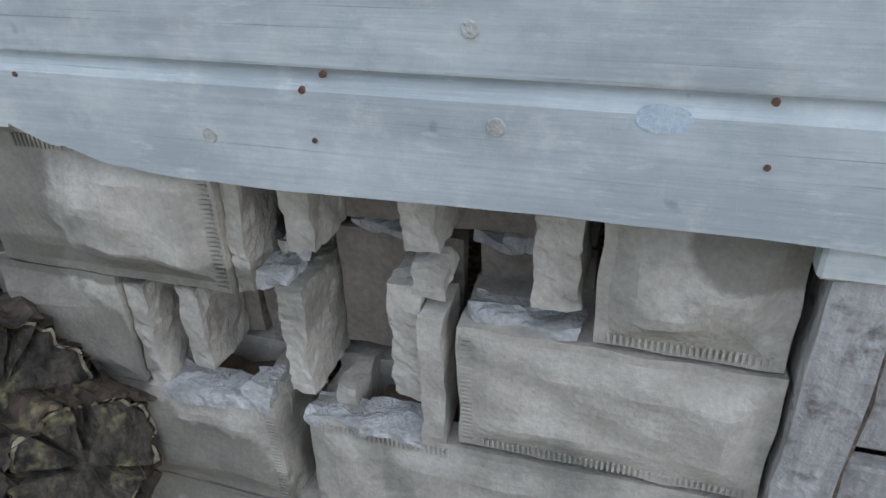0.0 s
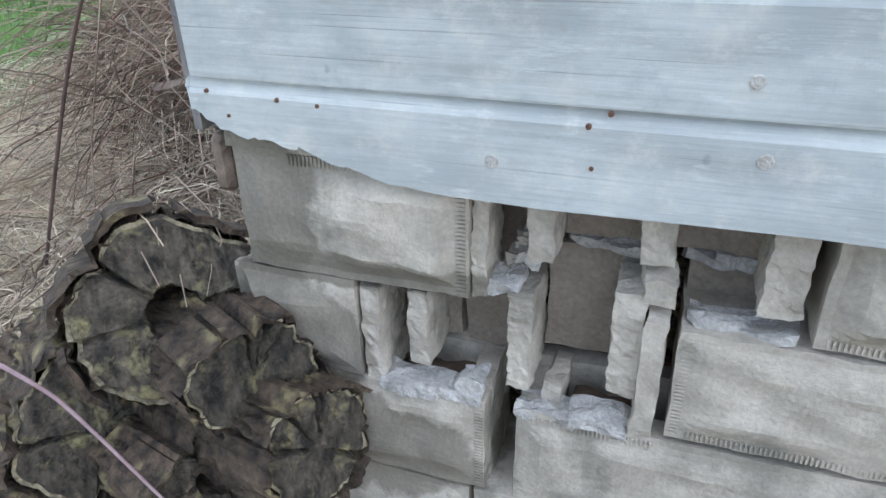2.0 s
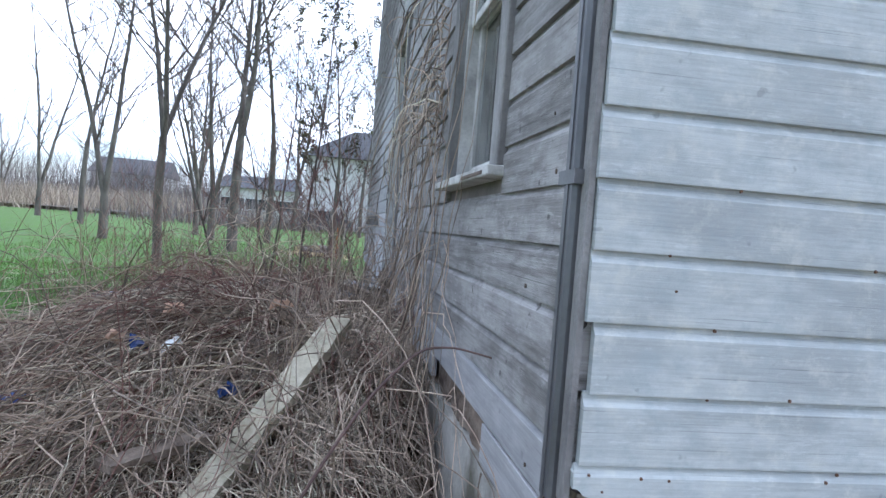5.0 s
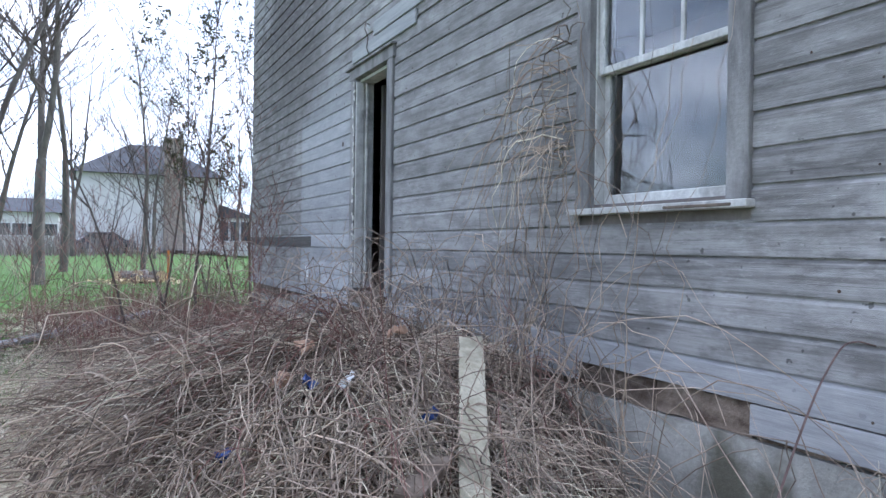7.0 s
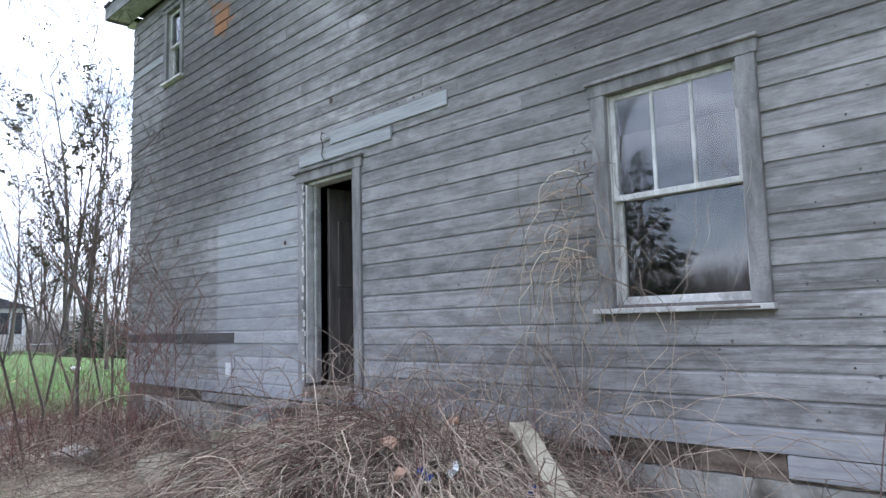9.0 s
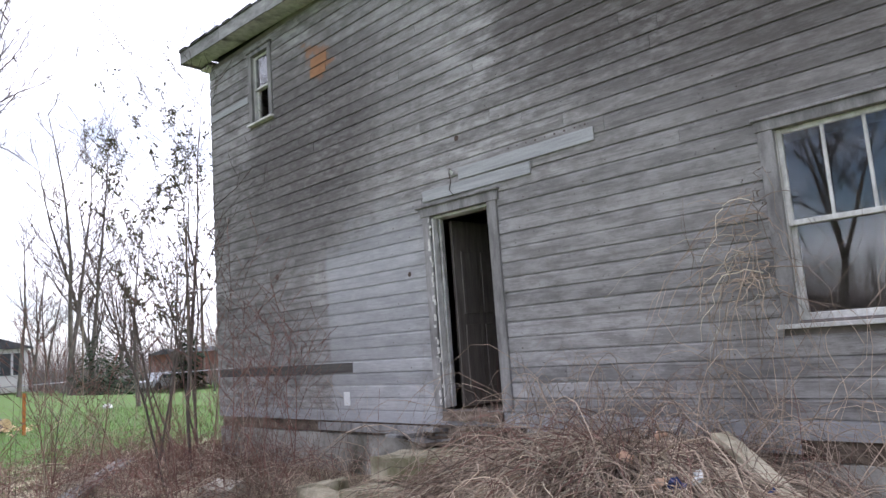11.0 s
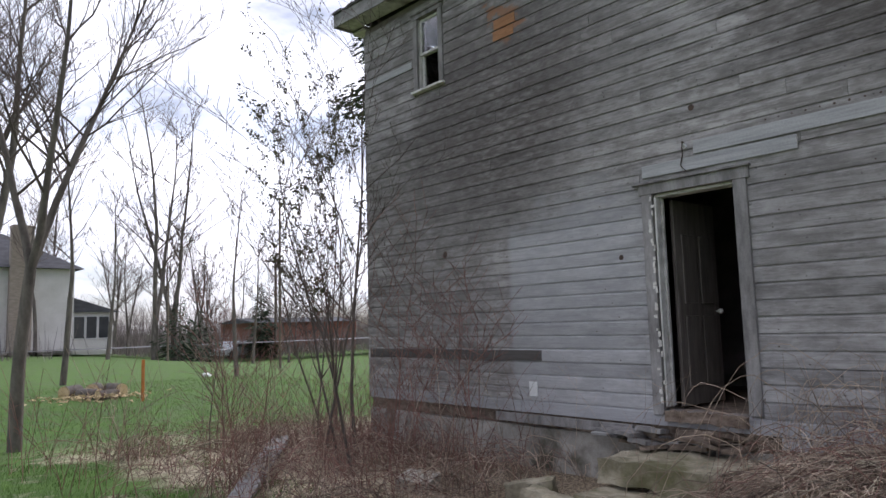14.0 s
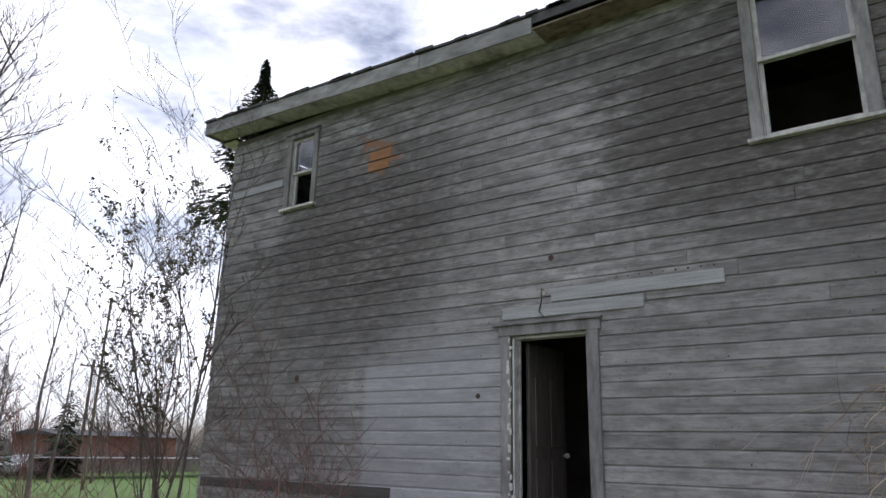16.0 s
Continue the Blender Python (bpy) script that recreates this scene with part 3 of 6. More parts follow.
# ---------------------------------------------------------------- windows and door of the side wall
def window(name, label, opening, cased, upper_panes, raised=0.0, broken=False, paint=PALE_TRIM):
    y0, y1, z0, z1 = opening
    c0, c1, b0, b1 = cased
    w = base(name, label, "window", (0, (y0 + y1) / 2, z0), kind="structure")
    inv = Matrix.Translation((0, -(y0 + y1) / 2, -z0))

    def put(kind, dims, mat, bevel=0.004):
        ob = box(kind, dims, mat, w, bevel)
        ob.data.transform(inv)
        return ob

    put("casing", (-0.022, 0.03, c0, y0, z0 - 0.02, z1), TRIM)
    put("casing", (-0.022, 0.03, y1, c1, z0 - 0.02, z1), TRIM)
    put("head_casing", (-0.026, 0.03, c0 - 0.015, c1 + 0.015, z1, b1 - 0.02), TRIM)
    put("drip_cap", (-0.05, 0.03, c0 - 0.03, c1 + 0.03, b1 - 0.018, b1 + 0.004), TRIM)
    put("sill_crack", (-0.058, 0.0, c0 + 0.05, c0 + 0.42, z0 - 0.05, z0 - 0.034), ROTTEN) if raised == 0 and upper_panes == 3 else None
    put("window_sill", (-0.055, 0.12, c0 - 0.02, c1 + 0.03, z0 - 0.055, z0 - 0.022), paint)
    put("jamb", (0.02, 0.15, y0 - 0.012, y0 + 0.004, z0, z1), paint)
    put("jamb", (0.02, 0.15, y1 - 0.004, y1 + 0.012, z0, z1), paint)
    mid = z0 + (z1 - z0) * 0.5
    t = 0.042
    for level, (s0, s1, x) in enumerate(((z0 - 0.02 + raised, mid + 0.02 + raised, 0.075), (mid - 0.02, z1, 0.035))):
        n = upper_panes if level else 1
        put("sash_stile", (x, x + 0.035, y0 + 0.005, y0 + t, s0, s1), paint)
        put("sash_stile", (x, x + 0.035, y1 - t, y1 - 0.005, s0, s1), paint)
        put("sash_rail", (x + 0.002, x + 0.033, y0 + t, y1 - t, s0, s0 + (0.07 if not level else 0.038)), paint)
        put("sash_rail", (x + 0.002, x + 0.033, y0 + t, y1 - t, s1 - 0.04, s1), paint)
        inner = (y1 - t) - (y0 + t)
        for i in range(1, n):
            m = y0 + t + inner * i / n
            put("muntin", (x + 0.006, x + 0.028, m - 0.012, m + 0.012, s0 + 0.03, s1 - 0.03), paint)
        for i in range(n):
            if broken and not level:
                continue
            a, b = y0 + t + inner * i / n, y0 + t + inner * (i + 1) / n
            pane = put("pane", (x + 0.015, x + 0.018, a, b, s0 + 0.03, s1 - 0.03), GLASS, 0)
            pane.visible_shadow = False
    return w


window("window_1", "tall sash window with three upper panes and a rotten sill", WIN1, CASED[0], 3)
window("window_2", "small upper sash window with a broken lower pane", WIN2, CASED[2], 1, broken=True)
window("window_3", "upper sash window with its lower pane missing", WIN3, CASED[3], 1, broken=True)


def doorway():
    y0, y1, z0, z1 = DOOR
    d = base("door_1", "open doorway with weathered casing and rotten threshold", "doorway", (0, 0, 0), kind="structure")
    box("door_casing", (-0.024, 0.03, 4.43, y0, 0.955, z1), TRIM, d)
    box("door_casing", (-0.024, 0.03, y1, 5.475, 0.90, z1), TRIM, d)
    box("head_casing", (-0.028, 0.03, 4.40, 5.50, z1, z1 + 0.1), TRIM, d)
    box("drip_cap", (-0.055, 0.03, 4.385, 5.56, z1 + 0.1, z1 + 0.122), TRIM, d)
    box("jamb", (0.031, 0.17, y1 - 0.02, y1 + 0.01, 0.98, z1), PALE_TRIM, d, label="jamb with peeling white paint")
    box("door_stop", (0.08, 0.105, y1 - 0.05, y1 - 0.021, 0.98, z1), PALE_TRIM, d)
    box("inner_casing", (-0.018, 0.06, y1 - 0.04, y1 - 0.021, 0.98, z1 - 0.031), PALE_TRIM, d, label="strip with peeling cream paint")
    box("jamb", (0.031, 0.17, y0 - 0.01, y0 + 0.02, 0.98, z1), TRIM, d)
    box("jamb_head", (0.031, 0.17, y0 + 0.02, y1 - 0.02, z1 - 0.03, z1), PALE_TRIM, d)
    pr = random.Random(21)
    for k in range(26):
        zz, tall = 1.0 + 1.95 * (k + pr.random()) / 26, pr.uniform(0.02, 0.075)
        yy = y1 + pr.uniform(-0.03, 0.012)
        rough_box("paint_flake", (-0.0305, -0.0245, yy, yy + pr.uniform(0.012, 0.035), zz, zz + tall), FLAKE, d, 0.012, 0.006, 60, seed=k * 1.7)
    rough_box("threshold", (-0.06, 0.2, y0 + 0.01, y1 - 0.01, 0.86, 0.945), ROTTEN, d, 0.03, 0.02, 14, seed=3, label="crumbling rotten threshold")
    leaf = base("panel_door", "dark brown panelled door standing open inside", "door", (0.24, y1 - 0.03, 0.96))
    leaf.rotation_euler = (0, 0, radians(-2))
    part("door_leaf", box_bm([(0, 0.74, -0.04, 0, 0, 2.0)], 0.004), DOOR_WOOD, leaf)
    for zz in (0.18, 0.98):
        for xx in (0.1, 0.41):
            part("door_panel", box_bm([(xx, xx + 0.24, -0.052, -0.041, zz, zz + 0.68)], 0.008), DOOR_WOOD, leaf)
    bm = bmesh.new()
    bmesh.ops.create_uvsphere(bm, u_segments=10, v_segments=8, radius=0.028, matrix=Matrix.Translation((0.68, -0.085, 0.9)))
    bmesh.ops.create_cone(bm, cap_ends=True, segments=10, radius1=0.012, radius2=0.012, depth=0.05, matrix=Matrix.Translation((0.68, -0.06, 0.9)) @ Matrix.Rotation(radians(90), 4, "X"))
    part("door_knob", bm, PALE_TRIM, leaf, "pale door knob")


doorway()


# ---------------------------------------------------------------- roof
def eave_z(y):
    return 6.15 + 0.044 * (max(y, 5.2) - 5.2)


FASCIA = material("weathered_fascia", (0.17, 0.165, 0.155), (0.4, 0.39, 0.37), (9, 3, 9), 0.85, 0.4, 70, per_object=0.12)


def build_roof():
    roof = base("roof", "sagging low hipped roof with weathered fascia and mossy soffit", "roof", kind="structure")
    xs, ys = (-0.33, EAST + 0.3), (-0.35, NORTH + 0.32)
    cx, ya, yb, top = (xs[0] + xs[1]) / 2, 3.9, 6.3, 8.0
    lift = 0.2
    v = [(xs[0], ys[0], eave_z(ys[0]) + lift), (xs[1], ys[0], 6.36), (xs[1], ys[1], 6.58), (xs[0], ys[1], eave_z(ys[1]) + lift), (cx, ya, top), (cx, yb, top),
         (xs[0], 5.2, eave_z(5.2) + lift)]
    v += [(a, b, c + 0.03) for a, b, c in v]
    low = [(0, 6, 5, 4), (6, 3, 5), (3, 2, 5), (2, 1, 4, 5), (1, 0, 4)]
    faces = [f[::-1] for f in low] + [tuple(i + 7 for i in f) for f in low]
    rim = (0, 1, 2, 3, 6)
    faces += [(rim[i], rim[(i + 1) % 5], rim[(i + 1) % 5] + 7, rim[i] + 7) for i in range(5)]
    mesh_object("roof_covering", v, faces, ROOFING, roof)
    rng = random.Random(5)
    cuts = [-0.35, 1.6, 3.1, 4.9, 6.4, 7.9, 9.2, NORTH + 0.32]
    for i, (a, b) in enumerate(zip(cuts, cuts[1:])):
        za, zb = eave_z(a), eave_z(b)
        drop = 0.02 * rng.random()
        dark = 2.9 < a < 4.7
        tall = 0.19 if not dark else 0.10
        verts = []
        for y, z in ((a + 0.004, za), (b - 0.004, zb)):
            for x, h in ((-0.335, 0.19 - tall), (-0.315, 0.19 - tall), (-0.315, 0.19), (-0.335, 0.19)):
                verts.append((x + 0.004 * rng.random(), y, z + h - drop))
        faces = [(0, 1, 2, 3), (7, 6, 5, 4), (0, 4, 5, 1), (1, 5, 6, 2), (2, 6, 7, 3), (3, 7, 4, 0)]
        mesh_object("fascia", verts, faces, ROOFING if dark else FASCIA, roof)
        verts = [(x, y, z + h) for y, z in ((a, za), (b, zb)) for x, h in ((-0.314, 0.03), (0.022, 0.03), (0.022, 0.05), (-0.314, 0.05))]
        mesh_object("soffit_board", verts, faces, PALE_TRIM if not dark else ROTTEN, roof)
        # ragged edge of the covering
        for _ in range(5):
            y = rng.uniform(a, b)
            box("shingle_tab", (-0.36, -0.2, y, y + rng.uniform(0.1, 0.3), eave_z(y) + 0.196 + lift - 0.2, eave_z(y) + 0.222 + 0.015 * rng.random()), ROOFING, roof, 0)
    box("fascia_north", (-0.33, EAST + 0.3, NORTH + 0.3, NORTH + 0.325, 6.37, 6.56), TRIM, roof, 0.003)
    box("soffit_north", (0.0, EAST, NORTH + 0.005, NORTH + 0.29, 6.33, 6.36), PALE_TRIM, roof, 0)


build_roof()


# ---------------------------------------------------------------- foundations
def side_foundation():
    f = base("foundation_side", "parged grey concrete foundation with rotten sill beam", "foundation", kind="structure")
    rough_box("parging", (0.012, 0.19, 0.25, NORTH - 0.02, -0.35, 0.645), PARGE, f, 0.1, 0.012, 3, seed=1)
    rng = random.Random(8)
    cuts = [0.22, 0.82, 1.35, 2.9, 4.4, 5.7, 7.4, 8.6, NORTH - 0.03]
    for a, b in zip(cuts, cuts[1:]):
        inset = 0.03 + 0.02 * rng.random()
        rough_box("sill_beam", (inset, 0.18, a, b - 0.01, 0.65, SILL - 0.004), ROTTEN, f, 0.06, 0.014, 9, seed=rng.random() * 9)
    box("skirt_board", (-0.004, 0.02, 0.19, 0.81, 0.675, SILL - 0.006), SIDING_SIDE, f, 0.002)
    box("skirt_board", (-0.05, -0.012, 5.7, 7.55, 0.69, 0.785), TRIM, f, 0.002)
    box("skirt_board", (-0.002, 0.018, 1.9, 4.3, 0.7, SILL - 0.006), SIDING_SIDE, f, 0.002)


side_foundation()


def front_foundation():
    f = base("foundation_front", "broken rock-faced hollow concrete block foundation", "foundation", kind="structure")
    Y = 0.035

    def block(x0, x1, z0, z1, seed, depth=0.2, y=Y, bulge=0.022):
        return rough_box("block", (x0, x1, y, y + depth, z0, z1), CONCRETE, f, 0.0125, 0.003, 21, bulge, "-y", seed, margin=0.016)

    def web(x0, x1, z0, z1, seed, y0=0.05, y1=0.16, mat=CONCRETE):
        return rough_box("web", (x0, x1, y0, y1, z0, z1), mat, f, 0.009, 0.0042, 75, seed=seed)

    # back of a void, in the concrete with shade painted in
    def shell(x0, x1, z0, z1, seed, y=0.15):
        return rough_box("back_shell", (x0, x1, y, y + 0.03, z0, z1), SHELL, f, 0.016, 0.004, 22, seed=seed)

    # first course under the boards
    block(0.03, 0.392, 0.632, 0.834, 1.3)
    rough_box("mortar", (0.02, 0.34, 0.032, 0.12, 0.833, 0.872), CONCRETE, f, 0.012, 0.004, 40, seed=90)
    web(0.394, 0.418, 0.632, 0.79, 2.0, 0.045, 0.13)
    web(0.474, 0.510, 0.700, 0.812, 3.0)
    web(0.624, 0.666, 0.722, 0.812, 4.0)
    web(0.776, 0.826, 0.676, 0.802, 5.0, 0.04, 0.17)
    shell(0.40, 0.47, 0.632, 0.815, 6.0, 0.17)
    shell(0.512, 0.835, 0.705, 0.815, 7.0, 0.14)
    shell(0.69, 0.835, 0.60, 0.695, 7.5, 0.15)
    block(0.846, 1.038, 0.645, 0.814, 8.2, bulge=0.032)
    # mortar left on the broken edge
    for i, (x0, x1, z0, z1, y0) in enumerate(((0.515, 0.60, 0.692, 0.706, 0.135), (0.585, 0.65, 0.690, 0.705, 0.125), (0.41, 0.465, 0.632, 0.655, 0.05), (0.445, 0.485, 0.676, 0.692, 0.08),
                                              (0.68, 0.75, 0.694, 0.708, 0.13), (0.72, 0.79, 0.690, 0.704, 0.135), (0.695, 0.83, 0.636, 0.648, 0.045))):
        rough_box("mortar", (x0, x1, y0, y0 + 0.06, z0, z1), MORTAR, f, 0.011, 0.011, 40, seed=20 + i)
    for i in range(7):
        x, z = 0.425 + 0.007 * i, 0.64 + 0.014 * i
        rough_box("rubble", (x, x + 0.02, 0.10, 0.13, z, z + 0.02), CONCRETE, f, 0.008, 0.009, 60, seed=40 + i)
    rough_box("loose_shard", (0.632, 0.672, 0.04, 0.10, 0.672, 0.704), CONCRETE, f, 0.01, 0.01, 40, seed=60, matrix=None)
    # tooled ribs on the dressed margins
    def ribs(x0, x1, z0, z1, upright):
        n = int((x1 - x0 if upright else z1 - z0) / 0.0065)
        boxes = []
        for k in range(n):
            c = 0.0065 * k
            boxes.append((x0 + c, x0 + c + 0.003, Y - 0.0035, Y + 0.003, z0, z1) if upright else (x0, x1, Y - 0.0035, Y + 0.003, z0 + c, z0 + c + 0.003))
        part("tooled_margin", box_bm(boxes), CONCRETE, f)

    ribs(0.374, 0.389, 0.640, 0.815, False)
    ribs(0.12, 0.37, 0.812, 0.829, True)
    ribs(0.694, 0.708, 0.46, 0.63, False)
    ribs(0.86, 1.03, 0.649, 0.662, True)
    ribs(0.401, 0.415, 0.26, 0.425, False)
    ribs(0.72, 1.04, 0.455, 0.467, True)
    ribs(0.49, 0.68, 0.418, 0.432, True)
    # second course
    block(-0.005, 0.206, 0.442, 0.628, 9.1, depth=0.09)
    rough_box("back_shell", (0.0, 0.2, 0.15, 0.18, 0.442, 0.628), CONCRETE, f, 0.02, 0.004, 20, seed=3)
    web(0.212, 0.244, 0.425, 0.618, 10.0, 0.04, 0.15)
    web(0.288, 0.320, 0.478, 0.618, 11.0, 0.05, 0.15)
    web(0.452, 0.486, 0.478, 0.645, 12.0, 0.04, 0.16)
    web(0.598, 0.642, 0.496, 0.672, 13.0, 0.05, 0.17)
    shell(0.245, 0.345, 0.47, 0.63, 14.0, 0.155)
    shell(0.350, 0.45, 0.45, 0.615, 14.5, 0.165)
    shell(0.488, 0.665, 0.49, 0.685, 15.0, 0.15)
    rough_box("split_slab", (0.642, 0.672, 0.03, 0.11, 0.445, 0.645), CONCRETE, f, 0.012, 0.005, 30, seed=16)
    block(0.690, 1.046, 0.452, 0.636, 17.7)
    # third course: hollow blocks, open on top
    for x0, x1, top, seed in ((-0.02, 0.418, 0.44, 18.0), (0.468, 1.1, 0.44, 19.0)):
        block(x0, x1, 0.245, top, seed, depth=0.045, bulge=0.016)
        rough_box("back_shell", (x0, x1, 0.155, 0.19, 0.245, top + 0.02), CONCRETE, f, 0.02, 0.005, 22, seed=seed + 1)
        rough_box("end_web", (x0, x0 + 0.035, 0.075, 0.16, 0.245, top), CONCRETE, f, 0.015, 0.006, 22, seed=seed + 2)
        rough_box("end_web", (x1 - 0.035, x1, 0.075, 0.16, 0.245, top + 0.02), CONCRETE, f, 0.015, 0.006, 22, seed=seed + 3)
    rough_box("end_web", (0.505, 0.535, 0.07, 0.16, 0.245, 0.475), CONCRETE, f, 0.012, 0.008, 30, seed=31)
    for i, (x0, x1) in enumerate(((0.24, 0.34), (0.33, 0.41), (0.472, 0.56), (0.55, 0.64))):
        rough_box("mortar", (x0, x1, 0.03, 0.085, 0.43, 0.448), MORTAR, f, 0.012, 0.009, 40, seed=70 + i)
    rough_box("mortar", (0.37, 0.412, 0.035, 0.09, 0.44, 0.472), MORTAR, f, 0.01, 0.012, 40, seed=77)
    for i, (x0, x1) in enumerate(((0.25, 0.37), (0.545, 0.64))):
        rough_box("core_fill", (x0, x1, 0.082, 0.153, 0.25, 0.415), LITTER, f, 0.02, 0.01, 30, seed=80 + i)
    # lowest course and footing
    for x0, x1, seed in ((-0.01, 0.39, 21.0), (0.40, 0.80, 22.0), (0.81, 1.2, 23.0)):
        block(x0, x1, 0.045, 0.24, seed)
    rough_box("footing", (0.0, 1.3, 0.02, 0.25, -0.3, 0.04), PARGE, f, 0.05, 0.01, 10, seed=4)
    rough_box("corner_return", (0.015, 0.21, 0.24, 0.262, -0.3, 0.64), CONCRETE, f, 0.04, 0.005, 14, seed=5)
    for i in range(16):
        x0 = 1.62 + 0.41 * i
        if x0 + 0.4 < EAST:
            for j in range(4):
                rough_box("block", (x0, x0 + 0.4, Y, Y + 0.1, 0.045 + 0.195 * j, 0.235 + 0.195 * j), CONCRETE, f, 0.05, 0.004, 20, 0.02, "-y", i + j * 5.5)


front_foundation()


POST = material("grey_post_wood", (0.26, 0.245, 0.23), (0.46, 0.44, 0.41), (60, 60, 6), 0.9, 0.5, 80, third=(0.1, 0.085, 0.075), third_at=0.62, third_scale=22.0)


def front_opening():
    p = base("post", "weathered wooden post with flaking paint beside the blocks", "post", (0, 0, 0))
    rough_box("post_body", (1.052, 1.112, 0.012, 0.10, 0.04, 0.772), POST, p, 0.012, 0.003, 30, seed=2)
    rough_box("torn_edge", (1.113, 1.122, 0.03, 0.09, 0.04, 0.76), ROTTEN, p, 0.012, 0.004, 40, seed=5)
    tagged(box("lintel_block", (1.036, 1.5, 0.006, 0.09, 0.775, 0.818), SIDING_FRONT, None, 0.004), "short grey board end above the post", "board")
    for i in range(4):
        tagged(box("loose_plank", (1.13, 1.6, 0.04 + 0.02 * i, 0.07 + 0.02 * i, 0.05 + 0.15 * i, 0.19 + 0.15 * i), POST, None, 0.004), "grey weathered plank closing a gap below the wall", "plank", group="planks below the wall")


front_opening()


def chewed_board():
    """The lowest front board, rotted away at the corner."""
    rng = random.Random(4)
    outline = [(0.0, SILL + BOARD - 0.002), (-0.004, 0.925), (0.0, 0.899), (0.02, 0.885), (0.04, 0.873), (0.085, 0.862), (0.11, 0.862), (0.15, 0.852), (0.165, 0.856), (0.21, 0.838), (0.235, 0.834), (0.30, 0.818), (0.36, 0.813)]
    pts = []
    for (a, b), (c, d) in zip(outline, outline[1:]):
        for k in range(3):
            pts.append((a + (c - a) * k / 3 + rng.uniform(-0.002, 0.002), b + (d - b) * k / 3 + rng.uniform(-0.003, 0.003)))
    xs = [x / 100 for x in range(38, 152, 6)]
    pts += [(x, 0.812 + 0.0025 * math.sin(x * 9) + rng.uniform(-0.001, 0.001)) for x in xs]
    end, zt = 1.5, SILL + BOARD
    bm = bmesh.new()
    front = [bm.verts.new((x, -0.001, z)) for x, z in pts]
    low = [bm.verts.new((x, 0.02, z + 0.001)) for x, z in pts]
    ridge = [bm.verts.new((max(x, 0), -0.001, min(zt - 0.022, max(z, zt - 0.022)))) for x, z in pts]
    cove = [bm.verts.new((max(x, 0), 0.0125, zt + 0.003)) for x, z in pts]
    for i in range(len(pts) - 1):
        for a, b in ((low, front), (front, ridge), (ridge, cove), (cove, low)):
            try:
                bm.faces.new((a[i], a[i + 1], b[i + 1], b[i]))
            except ValueError:
                pass
    bm.faces.new((low[0], front[0], ridge[0], cove[0]))
    part("board", bm, SIDING_FRONT, wall_front, "lowest board, rotted ragged at the corner")


chewed_board()
rng = random.Random(11)
STARTS = [0.0, 0.006, 0.016, -0.002, 0.0, -0.004]
for i in range(1, 39):
    a = STARTS[i] if i < len(STARTS) else rng.uniform(-0.004, 0.004)
    lay_boards("x", FRONT_BOARD, wall_front, (a, EAST if i else 1.5), (i,), (), rng, 4.5 if i > 8 else 9.0)
lay_boards("x", FRONT_BOARD, wall_front, (1.505, EAST), (0,), (), rng, 6.0)


def discs(name, places, radius, mat, parent, along):
    for a, z in places:
        bm = bmesh.new()
        r = radius * rng.uniform(0.8, 1.25)
        turn = Matrix.Rotation(radians(90), 4, "X" if along == "x" else "Y")
        at = (a, -0.001, z) if along == "x" else (-0.001, a, z)
        bmesh.ops.create_cone(bm, cap_ends=True, segments=9, radius1=r, radius2=r * 0.8, depth=0.004, matrix=Matrix.Translation(at) @ turn)
        part(name, bm, mat, parent)


discs("nail", ((0.14, 0.92), (0.551, 0.921), (0.558, 0.87), (0.735, 1.087), (0.267, 1.084), (0.06, 0.892), (0.20, 0.917), (0.03, 0.925), (0.575, 0.938), (0.971, 0.938), (0.975, 0.882),
               (0.27, 1.225), (0.76, 1.23), (0.16, 1.37), (0.3, 1.51), (0.62, 1.37), (0.45, 1.09), (0.18, 1.30), (1.05, 1.08), (0.9, 1.22)), 0.0034, RUST, wall_front, "x")
KNOT = material("board_knot", (0.36, 0.34, 0.31), (0.52, 0.5, 0.46), (90, 90, 90), 0.8, 0.5, 200)
KNOT_BLUE = material("blue_paint_patch", (0.4, 0.47, 0.52), (0.52, 0.58, 0.6), (60, 60, 60), 0.8, 0.3, 200)
discs("knot", ((0.436, 0.866), (0.743, 0.899), (0.72, 0.985)), 0.010, KNOT, wall_front, "x")
def oval_patch(x, z, rx, rz, mat):
    rim = [(x + rx * (1 + 0.18 * noise.noise(Vector((math.cos(k * 0.25) * 2, math.sin(k * 0.25) * 2, 5)))) * math.cos(k * 0.25), -0.0018, z + rz * (1 + 0.2 * noise.noise(Vector((math.cos(k * 0.25) * 2, math.sin(k * 0.25) * 2, 8)))) * math.sin(k * 0.25)) for k in range(25)]
    back = [(p, 0.0, q) for p, _, q in rim]
    faces = [tuple(range(25))] + [(k, (k + 1) % 25, 25 + (k + 1) % 25, 25 + k) for k in range(25)]
    mesh_object("paint_patch", rim + back, faces, mat, wall_front, "oval patch of old blue paint")


oval_patch(0.888, 0.918, 0.024, 0.013, KNOT_BLUE)

